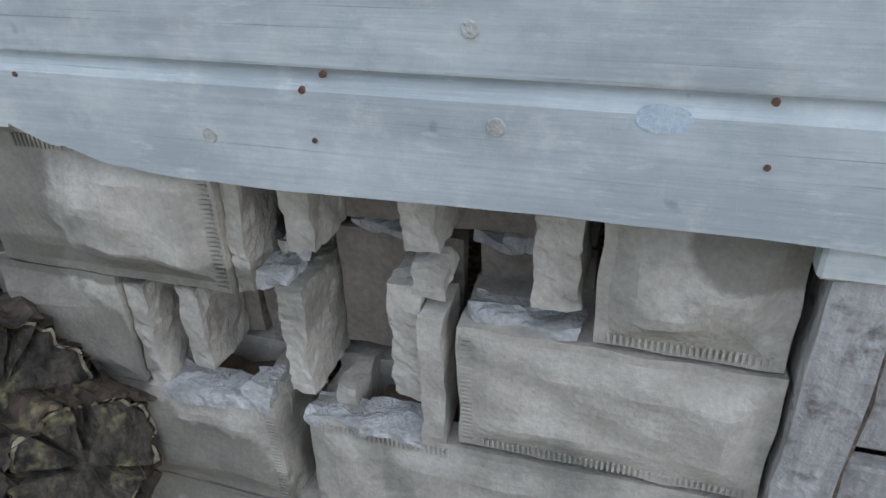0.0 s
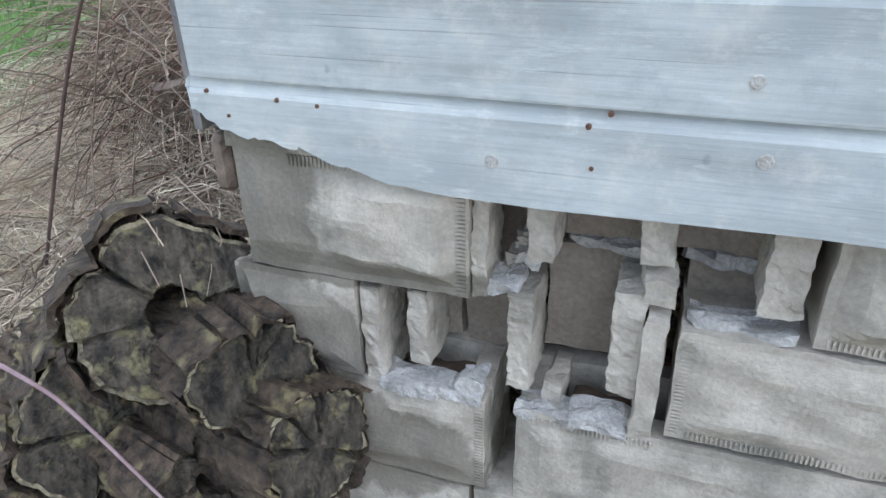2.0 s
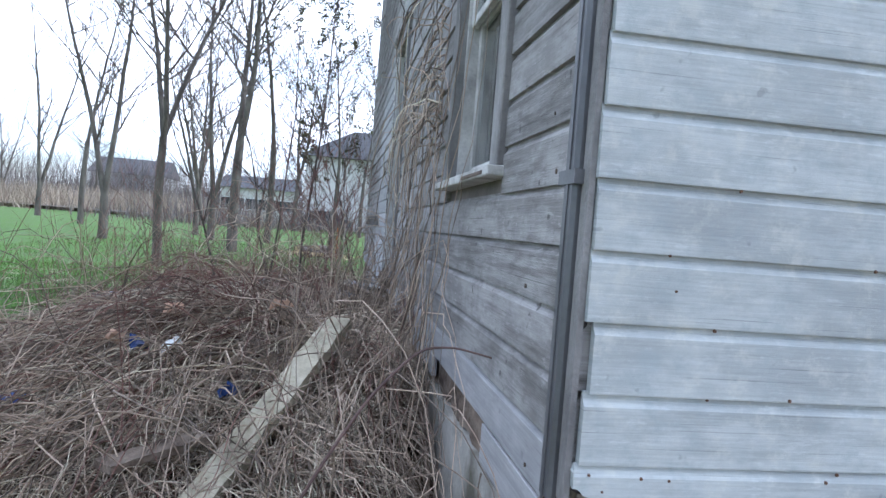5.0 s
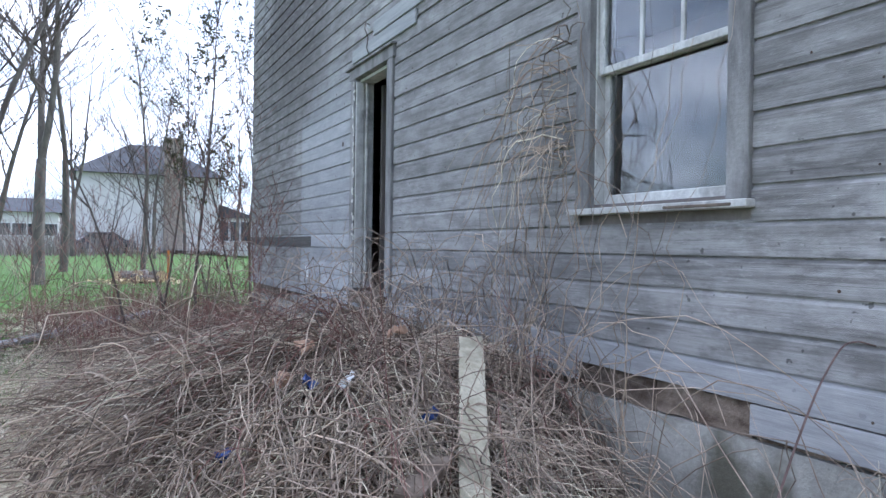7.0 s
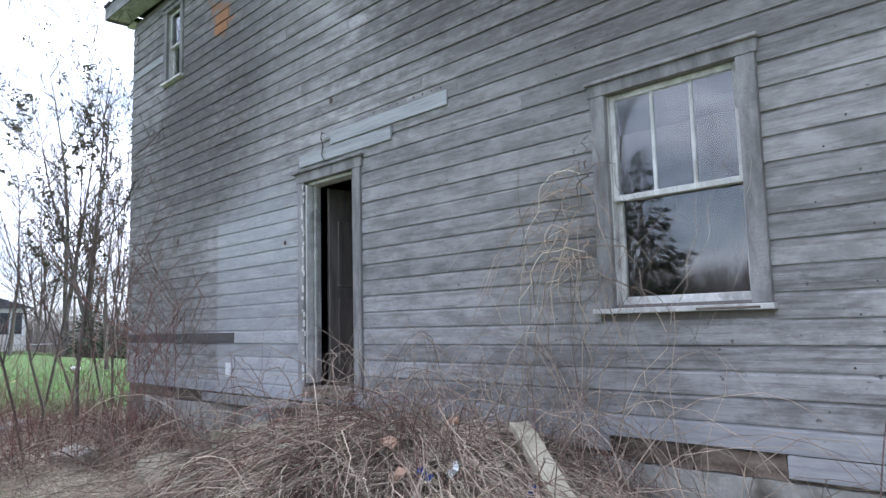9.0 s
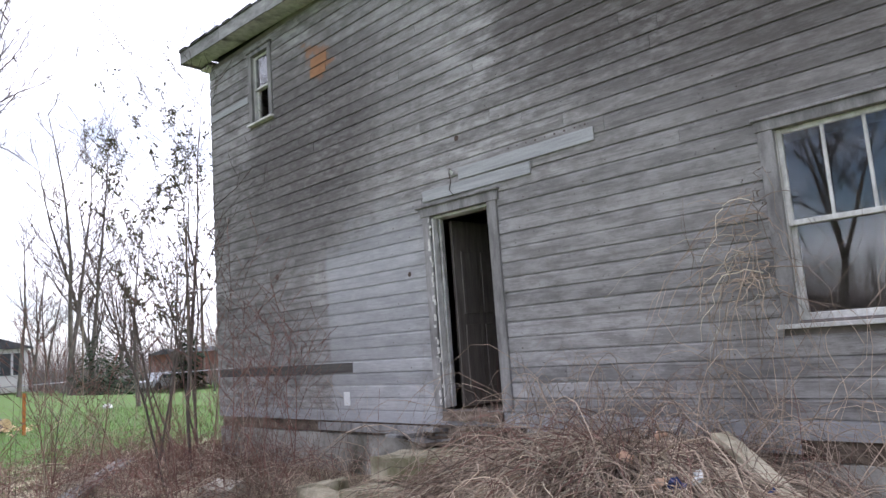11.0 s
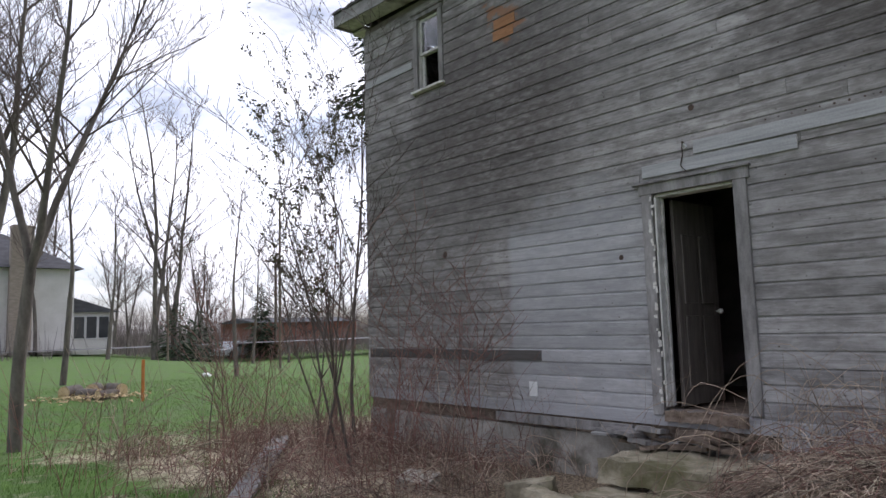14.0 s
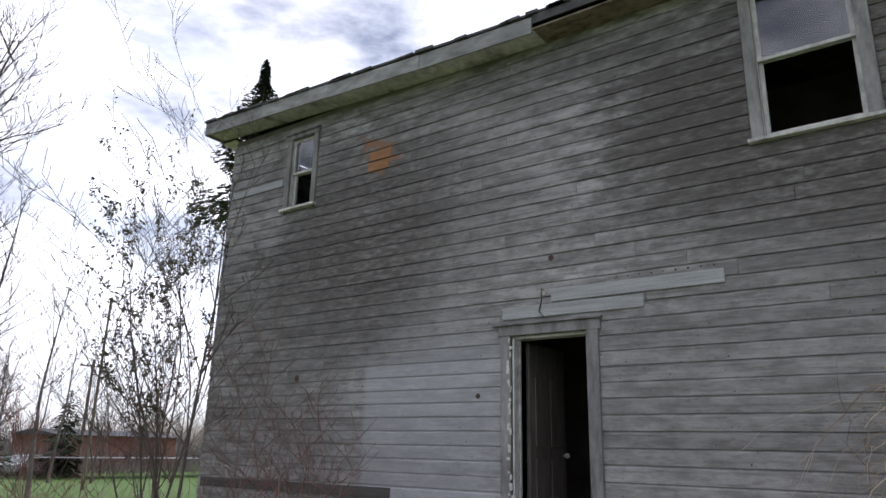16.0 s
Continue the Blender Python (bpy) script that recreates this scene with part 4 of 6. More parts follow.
# side wall boards: the nearest three hundred or so are single pieces
lay_boards("y", SIDE_BOARD, wall_side, (0.16, NORTH), (0,), CASED, rng, 4.6)
lay_boards("y", SIDE_BOARD, wall_side, (0.024, NORTH), range(1, 38), CASED, rng, 4.6)
DARK_BOARD = material("dark_damp_board", (0.07, 0.06, 0.055), (0.13, 0.12, 0.11), (20, 1.5, 30), 0.85, 0.3)
box("board", (-0.004, 0.012, 6.85, 10.1, SILL + 4 * BOARD + 0.002, SILL + 5 * BOARD - 0.022), DARK_BOARD, wall_side, 0.002, "board darkened by damp")
PALE_BOARD = material("pale_bare_board", (0.3, 0.3, 0.3), (0.46, 0.46, 0.45), (20, 2, 40), 0.85, 0.3)
box("trim_board", (-0.02, 0.0, 3.98, 5.45, 3.165, 3.285), PALE_BOARD, wall_side, 0.003, "pale bare board above the doorway")
box("trim_board", (-0.018, 0.0, 3.27, 4.9, 3.305, 3.43), PALE_BOARD, wall_side, 0.003, "pale bare board above the doorway")
box("patch_board", (-0.006, 0.01, 9.0, 10.14, 5.36, 5.46), PALE_BOARD, wall_side, 0.002)
ORANGE_BOARD = material("bare_orange_board", (0.26, 0.12, 0.05), (0.42, 0.2, 0.09), (9, 3, 30), 0.85, 0.3)
for y0, y1, z0 in ((7.05, 7.4, 5.36), (7.2, 7.42, 5.22), (7.08, 7.2, 5.22)):
    box("patch_board", (-0.004, 0.01, y0, y1, z0, z0 + 0.12), ORANGE_BOARD, wall_side, 0.002, "bare orange-brown board")
discs("knot_hole", ((8.408, 2.70), (5.75, 2.42), (4.9, 3.75)), 0.035, DARK_METAL, wall_side, "y")
places = [(y + rng.uniform(-0.2, 0.2), SILL + i * BOARD + 0.03) for i in range(0, 34) for y in (0.4, 2.2, 3.3, 4.2, 5.9, 7.6) if rng.random() < 0.45]
places = [p for p in places if not any(c[0] - 0.05 < p[0] < c[1] + 0.05 and c[2] - 0.05 < p[1] < c[3] + 0.05 for c in CASED)]
discs("nail", places, 0.006, DARK_METAL, wall_side, "y")
discs("nail", [(3.35 + 0.11 * i, 3.47) for i in range(9)], 0.009, DARK_METAL, wall_side, "y")
tagged(box("notice", (-0.006, -0.0015, 6.93, 7.05, 0.985, 1.145), PAPER, None, 0), "small blank white notice fixed to the boards", "notice")
hook = base("wire_hook", "bent iron wire hanging above the doorway", "hook", (0, 4.98, 3.36))
tube_object("wire", [([(-0.022, 0, 0.06), (-0.06, 0, 0.075), (-0.07, 0.0, 0.02), (-0.03, 0.02, -0.05), (-0.03, 0.05, -0.14), (-0.03, 0.0, -0.2)], [0.006] * 6)], DARK_METAL, hook)
tube_object("insulator", [([(-0.02, 0, 0.03), (-0.05, 0, 0.05)], [0.02, 0.014])], PAPER, hook, sides=8)


def downspout():
    d = base("downspout", "galvanised downspout with a rusted foot at the corner", "downspout", (-0.045, 0.095, 0))
    part("pipe", box_bm([(0.014, 0.042, -0.035, 0.03, 0.84, 6.2)], 0.009), METAL, d)
    part("seam", box_bm([(0.011, 0.0135, -0.008, 0.004, 0.84, 6.2)]), METAL, d)
    part("foot", box_bm([(0.012, 0.046, -0.04, 0.04, 0.74, 0.835)], 0.01), ROTTEN, d, "dark rotten foot block")
    for z in (1.5, 3.4, 5.2):
        part("strap", box_bm([(0.009, 0.0445, -0.05, 0.05, z, z + 0.03)]), METAL, d)
    part("corner_board", box_bm([(0.03, 0.0435, -0.080, -0.04, 0.86, 6.15)]), TRIM, d, "dark thin corner strip beside the pipe")


downspout()


# ---------------------------------------------------------------- rotten wood and steps by the door
def debris(name, label, category, dims, mat, turn, seed, rough=0.014, freq=12, step=0.04):
    x0, x1, y0, y1, z0, z1 = dims
    cx, cy, cz = (x0 + x1) / 2, (y0 + y1) / 2, z0
    ob = rough_box(name, (x0 - cx, x1 - cx, y0 - cy, y1 - cy, 0, z1 - z0), mat, None, step, rough, freq, seed=seed)
    ob.matrix_world = pose(cx, cy, cz, *turn)
    return tagged(ob, label, category)


G = "steps below the door"
for i, (dims, turn) in enumerate((((-0.92, -0.1, 4.4, 5.5, 0.42, 0.62), (1, 1, 2)), ((-1.34, -0.6, 4.25, 5.4, 0.22, 0.415), (-1, 2, 3)), ((-1.72, -1.05, 4.35, 5.3, 0.08, 0.25), (1, -2, 2)))):
    tagged(debris("step_slab", "worn mossy sandstone slab used as a door step", "step", dims, MOSSY, turn, 30 + i, 0.03, 5, 0.06), group=G)
debris("stone_block", "tilted mossy stone block beside the steps", "stone", (-1.4, -1.1, 5.6, 6.0, 0.16, 0.34), MOSSY, (12, 8, 20), 41, 0.02)
debris("stone_block", "tilted mossy stone block beside the steps", "stone", (-1.1, -0.8, 6.0, 6.45, 0.18, 0.33), MOSSY, (-6, 4, 35), 42, 0.02)
debris("hollow_block", "dirty hollow concrete block lying in weeds", "block", (-1.72, -1.42, 6.95, 7.3, 0.17, 0.36), CONCRETE, (4, -8, 25), 43, 0.008)
for i in range(13):
    y = rng.uniform(4.5, 5.5)
    debris("rotten_plank", "crumbling brown rotten wood piece by the threshold", "wood", (-0.12 - rng.uniform(0, 0.3), 0.0, y, y + rng.uniform(0.12, 0.4), 0.63 + 0.012 * i, 0.645 + 0.012 * i + rng.uniform(0.01, 0.03)),
           (ROTTEN, ROTTEN, TRIM)[i % 3], (rng.uniform(-8, 8), rng.uniform(-10, 14), rng.uniform(-20, 20)), i, 0.01, 14, 0.06)


for i in range(9):
    y = 5.15 + 0.09 * i + rng.uniform(-0.04, 0.04)
    debris("splintered_board", "torn grey board end sticking out under the siding", "wood", (-0.16 - rng.uniform(0, 0.12), 0.01, y, y + rng.uniform(0.1, 0.3), 0.66 + 0.018 * (i % 5), 0.685 + 0.018 * (i % 5)),
           (TRIM, ROTTEN, TRIM, PALE_BOARD)[i % 4], (rng.uniform(-6, 6), rng.uniform(-6, 10), rng.uniform(-14, 14)), 60 + i, 0.008, 16, 0.04)

# leaning plank in the heap
def plank_between(name, label, a, b, width, thick, mat, seed):
    a, b = Vector(a), Vector(b)
    d = b - a
    m = Matrix.Translation(a) @ d.to_track_quat("Y", "Z").to_matrix().to_4x4()
    ob = rough_box(name, (-width / 2, width / 2, 0, d.length, -thick / 2, thick / 2), mat, None, 0.05, 0.008, 12, seed=seed)
    ob.matrix_world = m
    return tagged(ob, label, "plank")


OLD_PLANK = material("old_pale_plank", (0.42, 0.37, 0.26), (0.66, 0.6, 0.46), (12, 3, 12), 0.9, 0.6, 60, third=(0.16, 0.14, 0.09), third_at=0.6)
plank_between("plank", "pale weathered plank leaning on dead brambles", (-0.96, 1.28, 0.27), (-0.43, 2.28, 0.88), 0.13, 0.05, OLD_PLANK, 3)
plank_between("board_scrap", "short pale board end among brambles", (-1.25, 1.3, 0.45), (-0.95, 1.6, 0.48), 0.11, 0.03, ROTTEN, 4)
plank_between("plank", "mossy plank lying in weeds", (-3.24, 7.63, 0.26), (-1.3, 10.35, 0.36), 0.22, 0.05, TRIM, 5)


# ---------------------------------------------------------------- cut logs at the corner
def log(name, label, centre, back, length, radius, seed, hollow=0.0, squash=1.0, lobes=0.12):
    """A cut log: uneven outline, cracked end face sunk and scarred by noise, bark round it."""
    ob = base(name, label, "log", group="cut logs at the corner")
    back = Vector(back).normalized()
    m = Matrix.Translation(centre) @ back.to_track_quat("Y", "Z").to_matrix().to_4x4()
    sides, rings = 96, 20
    splits = [(seed * k) % 6.2 for k in (1.0, 2.7, 4.1, 5.3, 7.9)]

    def rim(a):
        q = Vector((math.cos(a) * 1.1, math.sin(a) * 1.1, seed))
        crack = sum(max(0.0, 1 - abs(math.remainder(a - c, 2 * math.pi)) / 0.10) for c in splits)
        return radius * (1 + lobes * 1.6 * noise.noise(q) + 0.13 * noise.noise(q * 2.6) + 0.03 * noise.noise(q * 7.0) - 0.14 * crack)

    verts, faces = [], []
    for r in range(rings + 1):
        f = r / rings
        for s in range(sides):
            a = 2 * math.pi * s / sides
            rr = rim(a) * f
            x, z = rr * math.cos(a), rr * math.sin(a) * squash
            q = Vector((x * 22, z * 22, seed))
            crack = sum(max(0.0, 1 - abs(math.remainder(a - c, 2 * math.pi)) * f / 0.045) for c in splits)
            d = 0.008 * noise.noise(q * 0.6) + 0.005 * noise.noise(q * 2.0) + 0.006 * noise.noise(Vector((x * 160, z * 45, seed))) + 0.05 * crack * f
            if hollow and f < hollow:
                d += 0.14 * (1 - (f / hollow) ** 3)
            if f > 0.93:
                d += 0.006
            verts.append(m @ Vector((x, d, z)))
    for r in range(rings):
        for s in range(sides):
            s2 = (s + 1) % sides
            faces.append((r * sides + s, r * sides + s2, (r + 1) * sides + s2, (r + 1) * sides + s))
    cut = (rings - 1) * sides
    mesh_object("cut_end", verts, faces[:cut], LOG_END, ob)
    mesh_object("rim", verts, faces[cut:], SAPWOOD, ob, "pale splintered rim")
    verts, faces, n = [], [], 20
    for k in range(n + 1):
        for s in range(sides):
            a = 2 * math.pi * s / sides
            y = 0.002 + length * k / n
            g = 1.03 + 0.13 * noise.noise(Vector((math.cos(a) * 4, math.sin(a) * 4, y * 9 + seed))) + 0.12 * noise.noise(Vector((math.cos(a) * 9, math.sin(a) * 9, y * 30 + seed))) + 0.07 * noise.noise(Vector((math.cos(a) * 22, math.sin(a) * 22, y * 60 + seed)))
            rr = rim(a) * g * (1 if k < n else 0.6)
            verts.append(m @ Vector((rr * math.cos(a), y, rr * math.sin(a) * squash)))
    for k in range(n):
        for s in range(sides):
            s2 = (s + 1) % sides
            faces.append((k * sides + s, k * sides + s2, (k + 1) * sides + s2, (k + 1) * sides + s))
    faces.append(tuple(range(n * sides, (n + 1) * sides)))
    mesh_object("bark", verts, faces, LOG_BARK, ob)
    # curls of loose bark round the end
    lr = random.Random(seed)
    for _ in range(8):
        a0 = lr.uniform(0, 6.28)
        v2, f2 = [], []
        for i in range(7):
            a = a0 + i * 0.09
            rr = rim(a) * (1.05 + 0.05 * lr.random())
            for y, g in ((-0.02 * lr.random(), 1.0), (0.10, 1.03), (0.10, 1.10), (-0.02 * lr.random(), 1.07)):
                v2.append(m @ Vector((rr * g * math.cos(a), y, rr * g * math.sin(a) * squash)))
        for i in range(6):
            for j in range(4):
                f2.append((i * 4 + j, i * 4 + (j + 1) % 4, i * 4 + 4 + (j + 1) % 4, i * 4 + 4 + j))
        f2 += [(0, 1, 2, 3), (27, 26, 25, 24)]
        mesh_object("loose_bark", v2, f2, LOG_BARK, ob)
    return ob


log("cut_log", "large rotten log with a hollow cracked end", (-0.075, -0.05, 0.57), (-0.72, 0.62, -0.3), 0.28, 0.145, 2.3, hollow=0.3)
log("cut_log", "split weathered log wedged under a larger one", (0.085, -0.085, 0.50), (-0.85, 0.5, -0.12), 0.34, 0.105, 4.9, squash=0.85)
log("cut_log", "small mossy log with a dark cut end", (0.185, -0.085, 0.385), (-0.9, 0.3, -0.15), 0.36, 0.1, 7.4, squash=1.1)
log("cut_log", "split log lying on its bark", (-0.24, -0.12, 0.33), (-0.72, 0.6, -0.2), 0.4, 0.14, 9.2)
log("cut_log", "mossy log at the bottom of the stack", (-0.02, -0.09, 0.27), (-0.9, 0.3, -0.1), 0.4, 0.11, 12.6, hollow=0.4)
log("cut_log", "mossy log at the bottom of the stack", (-0.38, -0.1, 0.17), (-0.8, 0.5, -0.1), 0.4, 0.14, 15.1)


# ---------------------------------------------------------------- brambles, weeds and vines
def stem(r, start, heading, length, arch, droop=0.0, n=8, wiggle=0.05):
    """A cane that climbs, arches over and comes down again."""
    s = np.linspace(0, 1, n)
    x = start[0] + math.cos(heading) * length * s + np.cumsum(r.normal(0, wiggle * length / n, n))
    y = start[1] + math.sin(heading) * length * s + np.cumsum(r.normal(0, wiggle * length / n, n))
    z = start[2] + arch * (4 * s * (1 - s)) ** 0.8 - droop * s + np.cumsum(r.normal(0, wiggle * length / n * 0.7, n))
    return np.stack([x, y, z], 1)


def keep_out(p):
    """Pushes canes off the house, the logs and the walker's line."""
    inside = (p[:, 1] > -0.02) & (p[:, 0] > -0.03)
    p[inside, 0] = -0.03 - 0.02 * np.random.rand(inside.sum())
    return p


def over_plank(p):
    """True where a cane lies across the leaning plank."""
    f = (p[:, 1] - 1.28)
    return np.any((f > -0.1) & (f < 1.05) & (np.abs(p[:, 0] + 0.96 - 0.53 * f) < 0.10) & (p[:, 2] > 0.24 + 0.61 * f))


def thicket(name, label, count, area, length, arch, radius, mat, seed, shape=None, n=8, wiggle=0.35):
    r = np.random.default_rng(seed)
    lines = []
    tries = 0
    while len(lines) < count and tries < count * 20:
        tries += 1
        x, y = r.uniform(area[0], area[1]), r.uniform(area[2], area[3])
        if shape and r.random() > shape(x, y):
            continue
        z = land(x, y) + heap(x, y) * r.uniform(0.6, 1.0)
        L = r.uniform(*length)
        p = stem(r, (x, y, z), r.uniform(0, 2 * math.pi), L, r.uniform(*arch), 0, n, wiggle)
        floor = np.array([land(a, b) + 0.5 * heap(a, b) for a, b in p[:, :2]])
        p[:, 2] = np.maximum(p[:, 2], floor + 0.01)
        p = keep_out(p)
        # the walker's line stays free
        if np.any((p[:, 1] < -0.35 + 0.25 * np.abs(p[:, 0] + 1) * (p[:, 0] < -1)) & (p[:, 0] > -6)) and name != "dead_grass":
            continue
        if np.any((p[:, 1] > 4.3) & (p[:, 1] < 6.2) & (p[:, 0] > -1.75)) and r.random() < 0.94:
            continue
        if over_plank(p) and r.random() < 0.75:
            continue
        rad = r.uniform(*radius)
        lines.append((p, rad * np.linspace(1, 0.45, n)))
    v, f = tubes(lines)
    ob = mesh_object(name, v, f, mat, smooth=True)
    return tagged(ob, label, "brambles", kind="stuff")


def pile_shape(x, y):
    d = ((x + 0.9) / 1.65) ** 2 + ((y - 2.9) / 1.75) ** 2
    return 1.0 if d < 0.75 else max(0.0, 1.35 - d)


def clumps(x, y):
    return 0.05 + 1.4 * smooth01(noise.noise(Vector((x * 1.1, y * 1.1, 4))), -0.15, 0.4) + 0.5 * smooth01(x, -1.0, -0.2)


def straw_patch(x, y):
    return smooth01(x + 0.8 * noise.noise(Vector((x * 1.3, y * 1.3, 6))), -3.6, -2.8)


def heap_mesh():
    n = 40
    verts, faces = [], []
    for j in range(n + 1):
        for i in range(n + 1):
            x, y = -2.9 + 2.93 * i / n, 0.1 + 4.8 * j / n
            h = heap(x, y)
            verts.append((x, y, land(x, y) + h * (0.85 + 0.5 * noise.noise(Vector((x * 2.5, y * 2.5, 1)))) - 0.03))
    for j in range(n):
        for i in range(n):
            a = j * (n + 1) + i
            faces.append((a, a + 1, a + n + 2, a + n + 1))
    tagged(mesh_object("rubbish_heap", verts, faces, LITTER, smooth=True), "low heap of leaf litter and rubbish under dead brambles", "heap", kind="stuff")


heap_mesh()
def draped(name, label, count, length, lift, radius, mat, seed, n=11):
    """Canes that spill off the crest of the heap and follow its flank down."""
    r = np.random.default_rng(seed)
    lines = []
    while len(lines) < count:
        a, f = r.uniform(0, 2 * math.pi), r.uniform(0.0, 0.95)
        x, y = -0.85 + 1.25 * f * math.cos(a), 2.85 + 1.45 * f * math.sin(a)
        if x > -0.05:
            continue
        out = math.atan2(y - 2.9, x + 0.6) + r.normal(0, 0.75)
        L, up = r.uniform(*length), r.uniform(*lift)
        s = np.linspace(0, 1, n)
        bend = r.normal(0, 0.5)
        head = out + bend * s
        px = x + np.cumsum(np.cos(head)) * L / n + np.cumsum(r.normal(0, 0.012, n))
        py = y + np.cumsum(np.sin(head)) * L / n + np.cumsum(r.normal(0, 0.012, n))
        top = np.array([land(u, v) + heap(u, v) for u, v in zip(px, py)])
        pz = top + 0.015 + r.uniform(0, 0.09) + up * np.sin(np.pi * np.clip(s * 1.1, 0, 1)) + np.cumsum(r.normal(0, 0.01, n))
        p = keep_out(np.stack([px, py, np.maximum(pz, top - 0.01)], 1))
        if np.any(p[:, 1] < 0.2) or np.any((p[:, 1] > 4.35) & (p[:, 0] > -1.9)) or (over_plank(p) and r.random() < 0.75):
            continue
        lines.append((p, r.uniform(*radius) * np.linspace(1, 0.5, n)))
    v, f = tubes(lines)
    return tagged(mesh_object(name, v, f, mat, smooth=True), label, "brambles", kind="stuff")


thicket("bramble_tangle", "dense tangle of dead grey-brown bramble canes", 2600, (-2.6, -0.05, 0.9, 4.7), (0.3, 1.0), (0.02, 0.2), (0.0026, 0.0056), STEM, 1, pile_shape)
draped("bramble_tangle", "dead brown canes spilling down the heap", 1500, (0.5, 1.3), (0.0, 0.12), (0.0028, 0.006), STEM, 61)
draped("straw_canes", "bleached straw-coloured canes spilling down the heap", 560, (0.4, 1.2), (0.0, 0.12), (0.0022, 0.0042), STRAW, 62)
draped("red_canes", "reddish canes arching over the heap", 140, (0.6, 1.4), (0.05, 0.35), (0.002, 0.004), RED_STEM, 63)
thicket("tall_canes", "long arching bramble canes over the heap", 150, (-2.1, -0.1, 1.3, 4.6), (0.7, 1.5), (0.3, 0.75), (0.0025, 0.0045), STEM, 2, pile_shape, 12, 0.3)
thicket("tall_canes", "thin dead canes arching against the boards", 110, (-0.7, -0.1, 0.5, 4.3), (0.6, 1.5), (0.25, 0.95), (0.0022, 0.004), STEM, 19, None, 12, 0.3)
thicket("red_brush", "low reddish brush by the far corner of the house", 420, (-3.4, -0.1, 6.6, 11.5), (0.4, 1.3), (0.1, 0.5), (0.0026, 0.005), RED_STEM, 4, clumps)
thicket("bramble_tangle", "dead brown brush along the wall foot", 900, (-3.4, -0.1, 6.2, 11.5), (0.3, 1.1), (0.05, 0.35), (0.0026, 0.0052), STEM, 5, clumps)
thicket("bramble_tangle", "dead canes on the ground by the corner", 520, (-1.5, -0.12, -0.25, 1.7), (0.3, 0.9), (0.01, 0.2), (0.0018, 0.004), STEM, 6)
thicket("bramble_tangle", "sparse dead canes on the straw", 420, (-2.8, -1.2, 3.0, 7.0), (0.3, 0.9), (0.02, 0.2), (0.002, 0.0042), STEM, 16)
thicket("straw_canes", "pale dead canes on the ground by the corner", 330, (-1.5, -0.12, -0.2, 1.7), (0.3, 0.8), (0.01, 0.2), (0.0016, 0.0034), STRAW, 28)
thicket("dead_grass", "flattened dead straw-coloured grass", 9000, (-3.6, -0.2, -1.4, 2.3), (0.12, 0.42), (0.0, 0.09), (0.0013, 0.0028), STRAW, 7, straw_patch, 5)
thicket("dead_grass", "flattened dead straw-coloured grass by the corner", 2600, (-1.5, -0.1, -0.15, 1.4), (0.1, 0.4), (0.0, 0.12), (0.0011, 0.0024), STRAW, 27, None, 5)
thicket("dead_grass", "flattened dead straw-coloured grass", 4200, (-4.2, -1.8, 3.2, 7.6), (0.1, 0.4), (0.0, 0.06), (0.0012, 0.0025), STRAW, 8, straw_patch, 5)


def cane(label, pts, radius, mat):
    p = np.array(pts)
    fine = np.linspace(0, len(p) - 1, 24)
    q = np.stack([np.interp(fine, range(len(p)), p[:, k]) for k in range(3)], 1)
    q[1:-1] = (q[:-2] + 2 * q[1:-1] + q[2:]) / 4
    ob = tube_object("bramble_cane", [(q, radius * np.linspace(1, 0.55, 24))], mat, sides=6)
    tagged(ob, label, "cane")


DARK_CANE = material("dark_cane_bark", (0.06, 0.035, 0.03), (0.16, 0.1, 0.085), (9, 9, 9), 0.7, 0.2)
PURPLE_CANE = material("purple_cane_bark", (0.2, 0.12, 0.12), (0.4, 0.3, 0.32), (9, 9, 9), 0.6, 0.2)
cane("long dark bramble cane arching over the straw", [(-0.727, 0.25, 0.378), (-0.599, 0.25, 0.637), (-0.492, 0.25, 0.844), (-0.397, 0.25, 1.002), (-0.291, 0.25, 1.116), (-0.212, 0.25, 1.122), (-0.125, 0.25, 1.102)], 0.0045, DARK_CANE)
cane("bluish purple bramble cane lying over the logs", [(-0.521, -0.22, 0.572), (-0.407, -0.22, 0.564), (-0.274, -0.22, 0.549), (-0.176, -0.22, 0.509), (-0.108, -0.22, 0.439), (-0.009, -0.22, 0.324)], 0.005, PURPLE_CANE)


def log_litter():
    r = np.random.default_rng(77)
    for name, label, count, rad, mat in (("twig_litter", "dry twigs fallen over the cut logs", 60, (0.0014, 0.003), STEM), ("straw_litter", "dry straw fallen over the cut logs", 30, (0.0008, 0.0014), STRAW)):
        lines = []
        for _ in range(count):
            x, y = r.uniform(-0.55, -0.12), r.uniform(0.0, 0.26)
            a, L = r.uniform(0, 6.28), r.uniform(0.1, 0.35)
            s = np.linspace(0, 1, 6)
            p = np.stack([x + math.cos(a) * L * s, y + math.sin(a) * L * 0.6 * s, 0.70 - 0.16 * np.abs(x + math.cos(a) * L * s + 0.12) / 0.3 + r.uniform(0, 0.05) + np.cumsum(r.normal(0, 0.012, 6)) - 0.2 * L * s * s], 1)
            lines.append((keep_out(p), r.uniform(*rad) * np.linspace(1, 0.5, 6)))
        v, f = tubes(lines)
        tagged(mesh_object(name, v, f, mat, smooth=True), label, "litter", kind="stuff")


log_litter()


